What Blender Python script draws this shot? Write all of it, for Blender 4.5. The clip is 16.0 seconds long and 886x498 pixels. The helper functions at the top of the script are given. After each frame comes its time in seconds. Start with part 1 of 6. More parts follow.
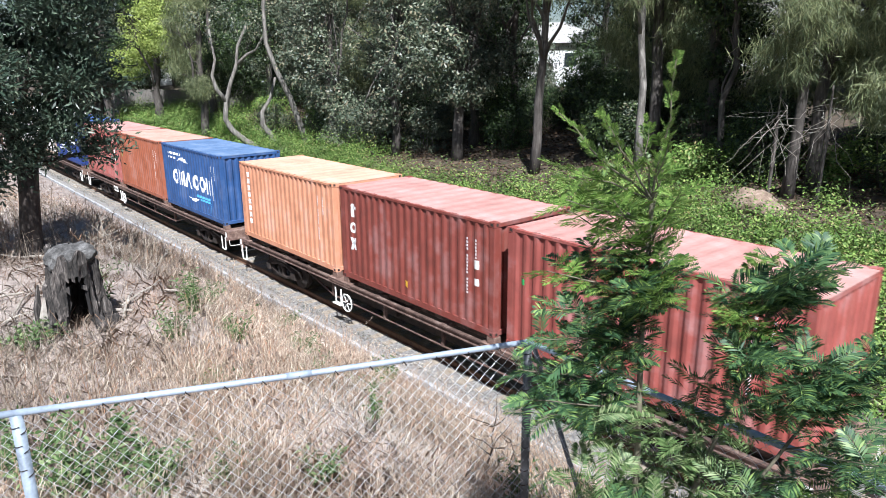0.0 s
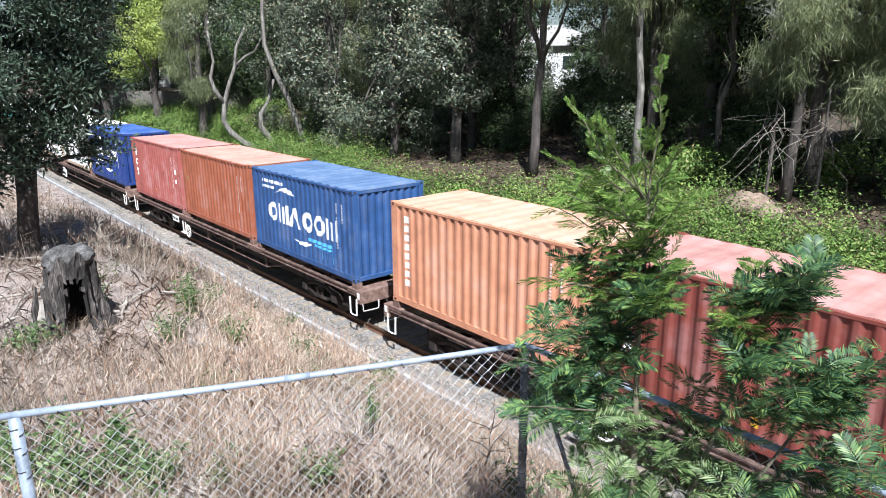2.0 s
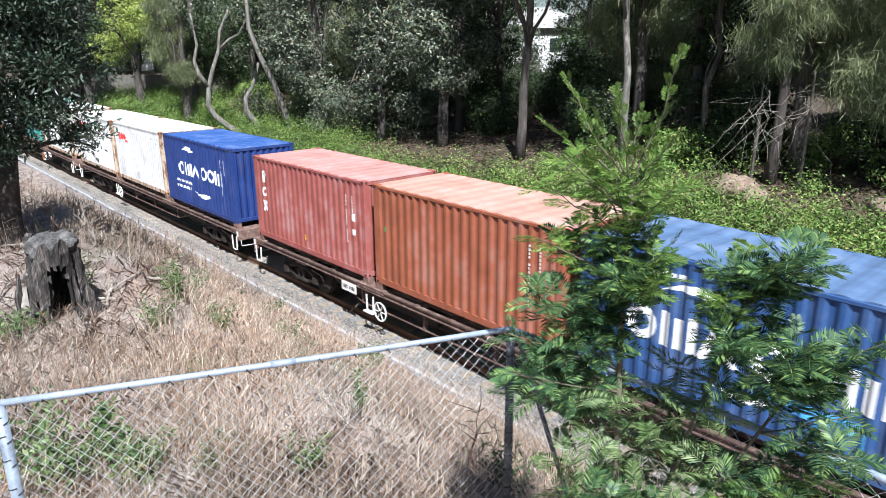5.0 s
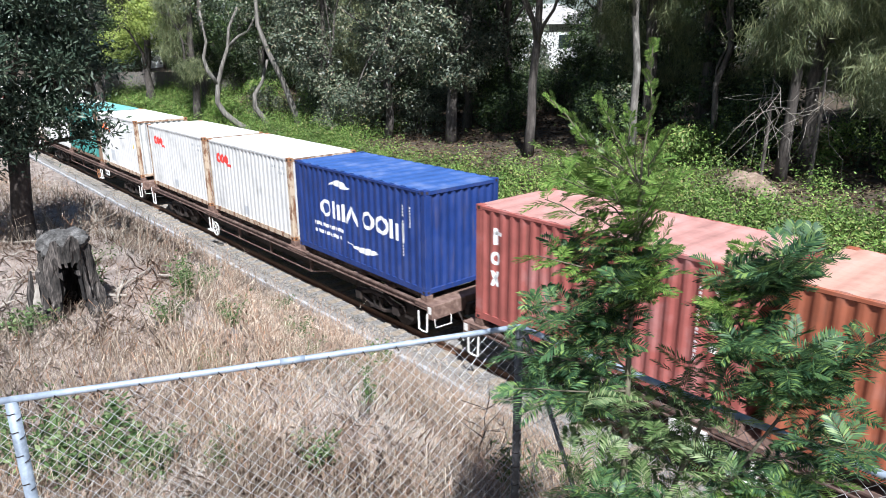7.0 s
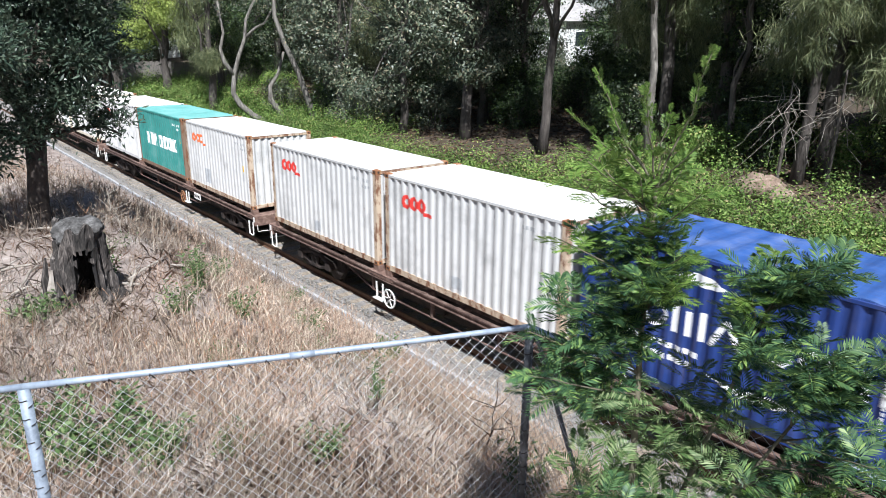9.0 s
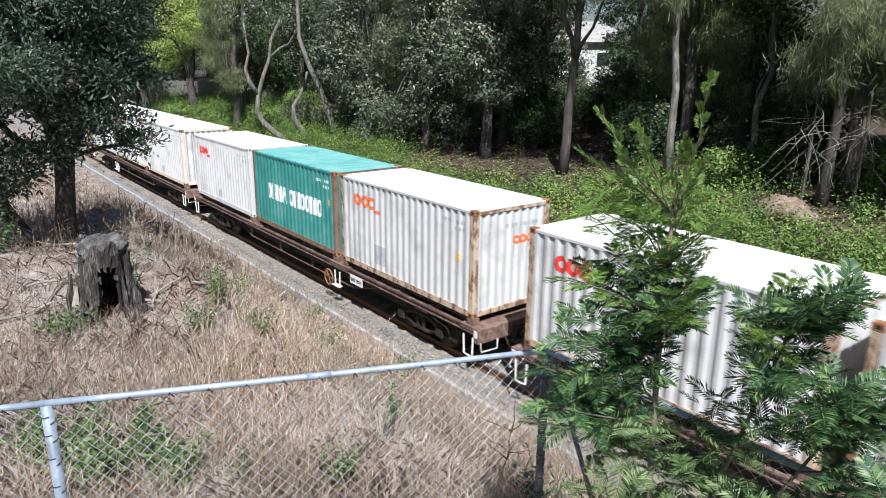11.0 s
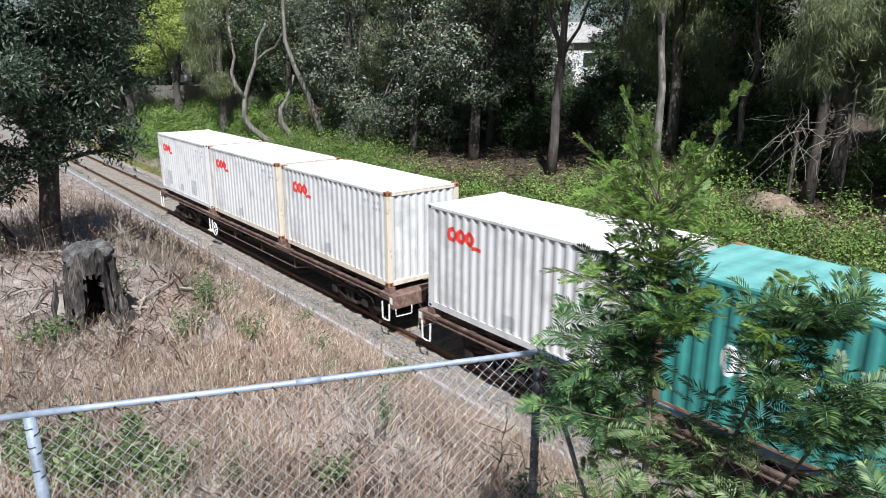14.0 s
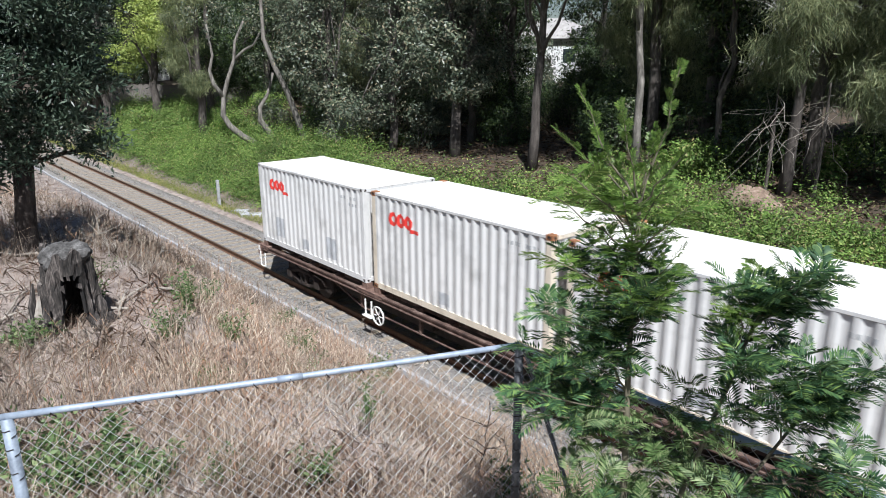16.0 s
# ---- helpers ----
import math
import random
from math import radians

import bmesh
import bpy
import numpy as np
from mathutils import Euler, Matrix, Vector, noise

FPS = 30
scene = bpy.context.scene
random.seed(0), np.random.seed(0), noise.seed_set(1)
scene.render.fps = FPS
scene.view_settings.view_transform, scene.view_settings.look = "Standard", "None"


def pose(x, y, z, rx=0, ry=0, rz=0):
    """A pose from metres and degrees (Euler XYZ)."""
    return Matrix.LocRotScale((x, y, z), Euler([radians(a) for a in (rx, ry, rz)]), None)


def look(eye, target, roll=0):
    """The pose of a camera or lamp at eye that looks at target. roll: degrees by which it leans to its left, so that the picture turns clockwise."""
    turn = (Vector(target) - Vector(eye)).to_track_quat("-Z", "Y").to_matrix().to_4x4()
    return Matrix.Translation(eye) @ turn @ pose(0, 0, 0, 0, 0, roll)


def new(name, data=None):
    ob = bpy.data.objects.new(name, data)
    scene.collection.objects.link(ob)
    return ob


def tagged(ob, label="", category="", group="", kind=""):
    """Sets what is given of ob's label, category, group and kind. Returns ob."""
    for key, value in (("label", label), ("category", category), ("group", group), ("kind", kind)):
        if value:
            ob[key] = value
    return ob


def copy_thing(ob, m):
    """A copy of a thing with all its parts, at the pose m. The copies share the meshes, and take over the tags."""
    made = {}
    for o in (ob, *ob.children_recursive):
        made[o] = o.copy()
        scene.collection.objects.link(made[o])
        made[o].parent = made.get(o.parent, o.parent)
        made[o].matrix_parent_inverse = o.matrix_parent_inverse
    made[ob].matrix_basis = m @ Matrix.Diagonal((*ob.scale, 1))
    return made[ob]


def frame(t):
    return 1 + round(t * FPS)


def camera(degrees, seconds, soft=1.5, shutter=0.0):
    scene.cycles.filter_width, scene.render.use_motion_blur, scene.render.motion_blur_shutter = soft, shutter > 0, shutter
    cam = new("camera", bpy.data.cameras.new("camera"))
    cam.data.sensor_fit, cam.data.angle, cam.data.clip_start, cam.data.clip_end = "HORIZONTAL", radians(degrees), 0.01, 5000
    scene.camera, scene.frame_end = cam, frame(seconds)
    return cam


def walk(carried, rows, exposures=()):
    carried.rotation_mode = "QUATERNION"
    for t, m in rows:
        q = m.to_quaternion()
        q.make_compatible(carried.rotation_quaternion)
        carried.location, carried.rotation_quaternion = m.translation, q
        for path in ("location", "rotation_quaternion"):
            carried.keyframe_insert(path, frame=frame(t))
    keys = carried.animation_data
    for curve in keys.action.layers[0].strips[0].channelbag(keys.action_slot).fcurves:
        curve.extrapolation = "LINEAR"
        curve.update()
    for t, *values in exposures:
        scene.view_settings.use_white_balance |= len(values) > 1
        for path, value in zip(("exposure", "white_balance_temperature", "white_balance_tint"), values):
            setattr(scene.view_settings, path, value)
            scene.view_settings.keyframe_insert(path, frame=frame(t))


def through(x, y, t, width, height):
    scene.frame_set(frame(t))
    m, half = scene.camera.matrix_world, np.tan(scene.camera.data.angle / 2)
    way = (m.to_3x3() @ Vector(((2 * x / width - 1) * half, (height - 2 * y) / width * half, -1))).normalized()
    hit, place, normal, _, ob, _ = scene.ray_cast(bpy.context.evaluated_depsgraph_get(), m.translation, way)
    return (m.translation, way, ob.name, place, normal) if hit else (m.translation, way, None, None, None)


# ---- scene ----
cam = camera(66.14, 16.0, soft=0.8, shutter=0.3)
# seconds, eye x y z, yaw from +y, pitch, lean
PATH = (
    (0, 0.001, 0.004, 7.176, 49.74, -15.49, -0.50), (0.5, 0.019, 0.000, 7.191, 49.46, -15.61, -0.32),
    (1, 0.020, -0.006, 7.191, 49.50, -15.50, -0.23), (1.5, 0.015, -0.008, 7.187, 49.80, -15.30, -0.32),
    (2, 0.011, -0.004, 7.185, 49.56, -15.31, -0.32), (2.5, 0.020, -0.004, 7.191, 49.84, -15.23, -0.53),
    (3, 0.019, -0.006, 7.189, 49.64, -15.24, -0.22), (5.5, 0.027, 0.008, 7.192, 48.45, -16.81, -0.48),
    (6, 0.033, 0.003, 7.195, 48.89, -16.53, -0.32), (6.5, 0.018, 0.009, 7.191, 49.05, -16.79, -0.20),
    (7, 0.024, 0.003, 7.199, 49.25, -16.93, -0.53), (7.5, 0.022, 0.004, 7.204, 49.80, -16.42, -0.08),
    (8, 0.018, -0.002, 7.217, 49.93, -17.06, 0.58), (8.5, 0.010, 0.009, 7.207, 50.05, -17.50, 0.48),
    (11, 0.031, 0.011, 7.240, 52.00, -15.79, 0.62), (11.5, 0.015, 0.010, 7.246, 51.71, -16.00, 0.90),
    (12, 0.031, 0.002, 7.252, 51.37, -15.63, 0.94), (12.5, 0.005, 0.021, 7.247, 51.27, -15.69, 0.87),
    (13, 0.005, 0.022, 7.242, 51.57, -15.58, 0.43), (13.5, 0.006, 0.023, 7.242, 51.84, -15.04, 0.01),
    (14, 0.000, 0.035, 7.229, 51.09, -15.63, 0.04), (14.5, 0.001, 0.034, 7.228, 50.41, -15.25, 0.04),
    (15, 0.008, 0.035, 7.225, 50.51, -15.43, -0.14), (15.5, 0.011, 0.035, 7.226, 50.16, -15.83, -0.06),
    (16, 0.024, 0.038, 7.220, 49.60, -15.88, -0.37),
)


def aim(x, y, z, yaw, pitch, lean):
    a, b = radians(yaw), radians(pitch)
    way = Vector((-math.sin(a) * math.cos(b), math.cos(a) * math.cos(b), math.sin(b)))
    return look((x, y, z), Vector((x, y, z)) + way, lean)


walk(cam, [(t, aim(*r)) for t, *r in PATH], [(0.0, 1.14, 5820, 10), (3.0, 1.12, 5820, 10), (7.0, 1.02, 5870, 10), (9.0, 0.89, 5900, 10), (11.0, 0.73, 5920, 10), (16.0, 0.66, 5950, 10)])

# ---- world and light ----
SUN_AZ, SUN_EL = radians(-31), radians(53)  # towards +x, -y
world = bpy.data.worlds.new("sky")
scene.world = world
world.use_nodes = True
wn = world.node_tree.nodes
sky = wn.new("ShaderNodeTexSky")
sky.sky_type, sky.sun_disc = "NISHITA", False
sky.sun_elevation, sky.sun_rotation = SUN_EL, radians(90) - SUN_AZ
world.node_tree.links.new(sky.outputs[0], wn["Background"].inputs[0])
wn["Background"].inputs[1].default_value = 0.04
sun = new("sun", bpy.data.lights.new("sun", "SUN"))
sun.data.energy, sun.data.angle, sun.data.color = 5.0, radians(0.55), (1.0, 0.98, 0.945)
to_sun = Vector((math.cos(SUN_AZ) * math.cos(SUN_EL), math.sin(SUN_AZ) * math.cos(SUN_EL), math.sin(SUN_EL)))
sun.matrix_world = look(to_sun * 60, (0, 0, 0))


# ---- materials ----
def nodes_of(name):
    m = bpy.data.materials.new(name)
    m.use_nodes = True
    return m, m.node_tree.nodes, m.node_tree.links, m.node_tree.nodes["Principled BSDF"]


def noise_node(n, l, scale, detail=4.0, stretch=(1, 1, 1), rough=0.6):
    co, mp, tex = n.new("ShaderNodeTexCoord"), n.new("ShaderNodeMapping"), n.new("ShaderNodeTexNoise")
    mp.inputs["Scale"].default_value = stretch
    tex.inputs["Scale"].default_value, tex.inputs["Detail"].default_value, tex.inputs["Roughness"].default_value = scale, detail, rough
    l.new(co.outputs["Object"], mp.inputs[0])
    l.new(mp.outputs[0], tex.inputs[0])
    return tex.outputs[0]


def ramp(n, l, value, stops):
    r = n.new("ShaderNodeValToRGB")
    e = r.color_ramp.elements
    while len(e) < len(stops):
        e.new(0.5)
    for k, (p, c) in zip(e, stops):
        k.position, k.color = p, (*c, 1) if len(c) == 3 else c
    l.new(value, r.inputs[0])
    return r.outputs[0]


def mixed(n, l, f, a, b, how="MIX"):
    m = n.new("ShaderNodeMix")
    m.data_type, m.blend_type = "RGBA", how
    for sock, v in ((m.inputs[0], f), (m.inputs[6], a), (m.inputs[7], b)):
        if isinstance(v, (int, float)):
            sock.default_value = v
        elif isinstance(v, tuple):
            sock.default_value = (*v, 1)
        else:
            l.new(v, sock)
    return m.outputs[2]


def bumped(n, l, bsdf, height, strength=0.3, distance=0.01):
    b = n.new("ShaderNodeBump")
    b.inputs["Strength"].default_value, b.inputs["Distance"].default_value = strength, distance
    l.new(height, b.inputs["Height"])
    l.new(b.outputs[0], bsdf.inputs["Normal"])


def surface(name, stops, scale=4.0, rough=0.8, metal=0.0, bump=0.3, depth=0.01, stretch=(1, 1, 1), fine=40.0):
    """A worn surface: colours by coarse noise, broken up by a finer one."""
    m, n, l, b = nodes_of(name)
    coarse, small = noise_node(n, l, scale, 5, stretch), noise_node(n, l, fine, 4, stretch)
    both = n.new("ShaderNodeMath")
    both.operation = "MULTIPLY_ADD"
    l.new(small, both.inputs[0])
    both.inputs[1].default_value = 0.45
    l.new(coarse, both.inputs[2])
    sub = n.new("ShaderNodeMath")
    sub.operation = "SUBTRACT"
    l.new(both.outputs[0], sub.inputs[0])
    sub.inputs[1].default_value = 0.22
    l.new(ramp(n, l, sub.outputs[0], stops), b.inputs["Base Color"])
    b.inputs["Roughness"].default_value, b.inputs["Metallic"].default_value = rough, metal
    bumped(n, l, b, both.outputs[0], bump, depth)
    return m


def leafy(name, stops, rough=0.5, through=0.25, gloss=0.3):
    """Leaves and blades: each island its own tone, a little light shines through."""
    m, n, l, b = nodes_of(name)
    g = n.new("ShaderNodeNewGeometry")
    col = ramp(n, l, g.outputs["Random Per Island"], stops)
    big = noise_node(n, l, 0.35, 2)
    col = mixed(n, l, 1.0, col, ramp(n, l, big, [(0.3, (0.5, 0.52, 0.5)), (0.7, (1.45, 1.4, 1.3))]), "MULTIPLY")
    l.new(col, b.inputs["Base Color"])
    b.inputs["Roughness"].default_value, b.inputs["Specular IOR Level"].default_value = rough, gloss
    if through:
        tr, mx = n.new("ShaderNodeBsdfTranslucent"), n.new("ShaderNodeMixShader")
        l.new(col, tr.inputs[0])
        mx.inputs[0].default_value = through
        l.new(b.outputs[0], mx.inputs[1])
        l.new(tr.outputs[0], mx.inputs[2])
        l.new(mx.outputs[0], n["Material Output"].inputs[0])
    return m


def paint(name, col, rust=0.3, fade=0.25, rough=0.45):
    """Weathered container paint: chalky fading, dirt runs down the sheet and rust breaking through."""
    m, n, l, b = nodes_of(name)
    pale = tuple(c + (0.75 - c) * fade for c in col)
    dark = tuple(c * 0.72 for c in col)
    base = ramp(n, l, noise_node(n, l, 1.3, 6), [(0.3, dark), (0.5, col), (0.72, pale)])
    runs = noise_node(n, l, 5.0, 5, (3.0, 3.0, 0.16))
    base = mixed(n, l, ramp(n, l, runs, [(0.55, (0, 0, 0)), (0.8, (0.45, 0.45, 0.45))]), base, (0.12, 0.085, 0.06))
    spots = noise_node(n, l, 2.6, 9, (1.6, 1.6, 0.7), 0.72)
    lo = 0.72 - 0.22 * rust
    base = mixed(n, l, ramp(n, l, spots, [(lo, (0, 0, 0)), (lo + 0.07, (0.9, 0.9, 0.9))]), base, (0.16, 0.06, 0.025))
    l.new(base, b.inputs["Base Color"])
    l.new(ramp(n, l, spots, [(0.3, (rough,) * 3), (0.75, (0.85,) * 3)]), b.inputs["Roughness"])
    bumped(n, l, b, noise_node(n, l, 9.0, 5), 0.12, 0.01)
    return m


def plain(name, col, rough=0.6, metal=0.0):
    return surface(name, [(0.3, tuple(c * 0.8 for c in col)), (0.7, tuple(min(1, c * 1.12) for c in col))], 6, rough, metal, 0.1, 0.003)


DRY = [(0.0, (0.6, 0.53, 0.48)), (0.3, (0.74, 0.69, 0.645)), (0.45, (0.46, 0.38, 0.34)), (0.7, (0.82, 0.78, 0.74)), (1.0, (0.6, 0.48, 0.42))]
def soil():
    """Pale dry soil on the near bank, dark leaf mould beyond the track."""
    m = surface("dry_soil", [(0.25, (0.1, 0.078, 0.066)), (0.45, (0.22, 0.177, 0.152)), (0.62, (0.33, 0.275, 0.24)), (0.8, (0.46, 0.4, 0.355))], 2.2, 0.95, 0, 0.6, 0.03)
    n, l = m.node_tree.nodes, m.node_tree.links
    b = n["Principled BSDF"]
    pale = b.inputs["Base Color"].links[0].from_socket
    mould = ramp(n, l, noise_node(n, l, 2.0, 6), [(0.3, (0.025, 0.02, 0.013)), (0.55, (0.07, 0.05, 0.032)), (0.75, (0.17, 0.11, 0.07))])
    co, xyz, where = n.new("ShaderNodeTexCoord"), n.new("ShaderNodeSeparateXYZ"), n.new("ShaderNodeMapRange")
    l.new(co.outputs["Object"], xyz.inputs[0])
    l.new(xyz.outputs[1], where.inputs[0])
    where.inputs[1].default_value, where.inputs[2].default_value = 13.5, 16.5
    l.new(mixed(n, l, where.outputs[0], pale, mould), b.inputs["Base Color"])
    return m


M_GROUND = soil()
def dry_blades():
    """Straw blades, in patches of brown and of bleached straw."""
    m = leafy("dry_grass", DRY, 0.7, 0.3, 0.15)
    n, l = m.node_tree.nodes, m.node_tree.links
    b = n["Principled BSDF"]
    straw = b.inputs["Base Color"].links[0].from_socket
    brown = mixed(n, l, 1.0, straw, (0.54, 0.435, 0.375), "MULTIPLY")
    col = mixed(n, l, ramp(n, l, noise_node(n, l, 0.8, 5), [(0.38, (0, 0, 0)), (0.56, (1, 1, 1))]), straw, brown)
    l.new(col, b.inputs["Base Color"])
    l.new(col, n["Translucent BSDF"].inputs[0])
    return m


M_DRY = dry_blades()
M_BALLAST = surface("ballast", [(0.2, (0.08, 0.074, 0.068)), (0.5, (0.215, 0.2, 0.185)), (0.8, (0.36, 0.335, 0.31))], 14, 0.95, 0, 1.0, 0.05, fine=60)
M_CONCRETE = surface("concrete", [(0.25, (0.17, 0.165, 0.16)), (0.5, (0.32, 0.32, 0.325)), (0.8, (0.5, 0.5, 0.5))], 3.5, 0.9, 0, 0.3)
M_SLEEPER = surface("sleeper", [(0.25, (0.14, 0.11, 0.08)), (0.7, (0.33, 0.28, 0.22))], 3, 0.9, 0, 0.5, 0.01, (1, 6, 6))
M_RAIL = surface("rail_steel", [(0.3, (0.07, 0.035, 0.02)), (0.7, (0.17, 0.09, 0.05))], 8, 0.7, 0.2, 0.3)
M_RAILTOP = plain("rail_head_steel", (0.25, 0.2, 0.17), 0.35, 0.9)


# ---- building helpers ----
def finish(bm, name, mat, parent=None, label="", smooth=False):
    me = bpy.data.meshes.new(name)
    bmesh.ops.recalc_face_normals(bm, faces=bm.faces[:])
    bm.to_mesh(me)
    bm.free()
    for m in mat if isinstance(mat, (list, tuple)) else [mat]:
        me.materials.append(m)
    if smooth:
        me.polygons.foreach_set("use_smooth", [True] * len(me.polygons))
    ob = new(name, me)
    ob.parent = parent
    if label:
        ob["label"] = label
    return ob


def part(name, bm, material, parent, label="", smooth=False):
    return finish(bm, name, material, parent, label, smooth)


def thing(name, x=0, y=0, z=0, rz=0, **tags):
    ob = new(name)
    ob.matrix_world = pose(x, y, z, 0, 0, rz)
    ob.empty_display_size = 0.2
    return tagged(ob, **tags)


def box(bm, x0, x1, y0, y1, z0, z1, bevel=0.0, turn=None, mat=0):
    c = [bm.verts.new((x, y, z)) for x in (x0, x1) for y in (y0, y1) for z in (z0, z1)]
    fs = [bm.faces.new([c[i] for i in q]) for q in ((0, 1, 3, 2), (4, 6, 7, 5), (0, 4, 5, 1), (2, 3, 7, 6), (0, 2, 6, 4), (1, 5, 7, 3))]
    for f in fs:
        f.material_index = mat
    if turn is not None:
        bmesh.ops.transform(bm, matrix=turn, verts=c)
    if bevel:
        bmesh.ops.bevel(bm, geom=list({e for f in fs for e in f.edges}), offset=bevel, segments=1, affect="EDGES", profile=0.5)
    return c


def tube(bm, pts, radii, sides=6, cap=True):
    """A tapering round bar along points."""
    pts = [Vector(p) for p in pts]
    if isinstance(radii, (int, float)):
        radii = [radii] * len(pts)
    rings, side = [], None
    for i, p in enumerate(pts):
        d = (pts[min(i + 1, len(pts) - 1)] - pts[max(i - 1, 0)]).normalized()
        if side is None:
            side = d.orthogonal().normalized()
        side = (side - d * side.dot(d)).normalized()
        up = d.cross(side)
        rings.append([bm.verts.new(p + radii[i] * (math.cos(a) * side + math.sin(a) * up)) for a in [2 * math.pi * k / sides for k in range(sides)]])
    for a, b in zip(rings, rings[1:]):
        for k in range(sides):
            bm.faces.new((a[k], a[(k + 1) % sides], b[(k + 1) % sides], b[k]))
    if cap and sides > 2:
        bm.faces.new(rings[0][::-1])
        bm.faces.new(rings[-1])


def extruded(bm, profile, x0, x1):
    """A closed (y, z) outline drawn along x."""
    a = [bm.verts.new((x0, y, z)) for y, z in profile]
    b = [bm.verts.new((x1, y, z)) for y, z in profile]
    for k in range(len(profile)):
        j = (k + 1) % len(profile)
        bm.faces.new((a[k], a[j], b[j], b[k]))
    bm.faces.new(a[::-1])
    bm.faces.new(b)


def mesh_of(name, verts, faces, mat, parent=None, label="", smooth=False):
    """One mesh from numpy arrays of corners and equal-sided faces."""
    verts, faces = np.asarray(verts, np.float32), np.asarray(faces, np.int32)
    me = bpy.data.meshes.new(name)
    k = faces.shape[1]
    me.vertices.add(len(verts))
    me.loops.add(faces.size)
    me.polygons.add(len(faces))
    me.vertices.foreach_set("co", verts.ravel())
    me.loops.foreach_set("vertex_index", faces.ravel())
    me.polygons.foreach_set("loop_start", np.arange(0, faces.size, k, dtype=np.int32))
    me.polygons.foreach_set("loop_total", np.full(len(faces), k, np.int32))
    if smooth:
        me.polygons.foreach_set("use_smooth", np.ones(len(faces), bool))
    me.update(calc_edges=True)
    me.materials.append(mat)
    ob = new(name, me)
    ob.parent = parent
    if label:
        ob["label"] = label
    return ob


# ---- ground ----
def smooth_step(a, b, v):
    t = np.clip((v - a) / (b - a), 0, 1)
    return t * t * (3 - 2 * t)


def lumps(x, y):
    return (np.sin(x * 0.9 + 1.3 * np.sin(y * 0.7)) * np.cos(y * 1.1 + 0.8 * np.sin(x * 0.5)) * 0.5
            + np.sin(x * 2.3 + y * 1.7) * np.cos(y * 2.9 - x * 1.1) * 0.25)


def height(x, y):
    x, y = np.asarray(x, float), np.asarray(y, float)
    shelf = 4.1 - 0.4 * smooth_step(-12, -18, x) - 0.8 * smooth_step(-18, -28, x) - 1.6 * smooth_step(-28, -46, x)
    top = 2.9 + 0.7 * smooth_step(-11.5, -16, x) - 0.9 * smooth_step(-18, -30, x)
    near = shelf + (-0.02 - shelf) * np.clip((y - top) / (8.75 - top), 0, 1) ** 0.95 + 0.1 * lumps(x, y) * smooth_step(8.9, 7.6, y)
    near = near + 0.35 * smooth_step(1.0, -6.0, y)
    far = -0.42 + 2.3 * smooth_step(14.2, 20, y) + 1.2 * smooth_step(20, 30, y) + 3.5 * smooth_step(28, 70, y) + 3.0 * smooth_step(70, 160, y)
    far = far + 0.18 * lumps(x * 0.6, y * 0.6) * smooth_step(14, 17, y)
    far = far + 1.6 * smooth_step(-38, -70, x) * smooth_step(14.2, 18, y)
    bed = -0.62 * smooth_step(8.9, 9.3, y) * smooth_step(13.9, 13.3, y)
    return np.where(y < 8.75, near, np.where(y > 13.9, far, np.where(y < 11, -0.02 + bed, -0.42 + 0.2 * bed)))


def spread(lo, hi, fine_lo, fine_hi, step):
    mid = np.arange(fine_lo, fine_hi + step, step)
    out = [mid]
    for sign, edge, end in ((-1, fine_lo, lo), (1, fine_hi + step, hi)):
        d, row, p = step, [], edge
        while (p - end) * sign < 0:
            d *= 1.22
            p += sign * d
            row.append(p)
        out.append(np.array(row))
    return np.sort(np.concatenate(out))


def build_ground():
    gx, gy = spread(-1500, 1200, -46, 8, 0.3), spread(-900, 2200, -3, 30, 0.28)
    X, Y = np.meshgrid(gx, gy, indexing="ij")
    Z = height(X, Y)
    v = np.stack([X, Y, Z], -1).reshape(-1, 3)
    n, m = len(gx), len(gy)
    i = (np.arange(n - 1)[:, None] * m + np.arange(m - 1)).ravel()
    ob = mesh_of("ground", v, np.stack([i, i + m, i + m + 1, i + 1], 1), M_GROUND, smooth=True)
    tagged(ob, "dry brown soil bank sloping down to the track", "ground", kind="structure")


TRACK_Y = 10.97


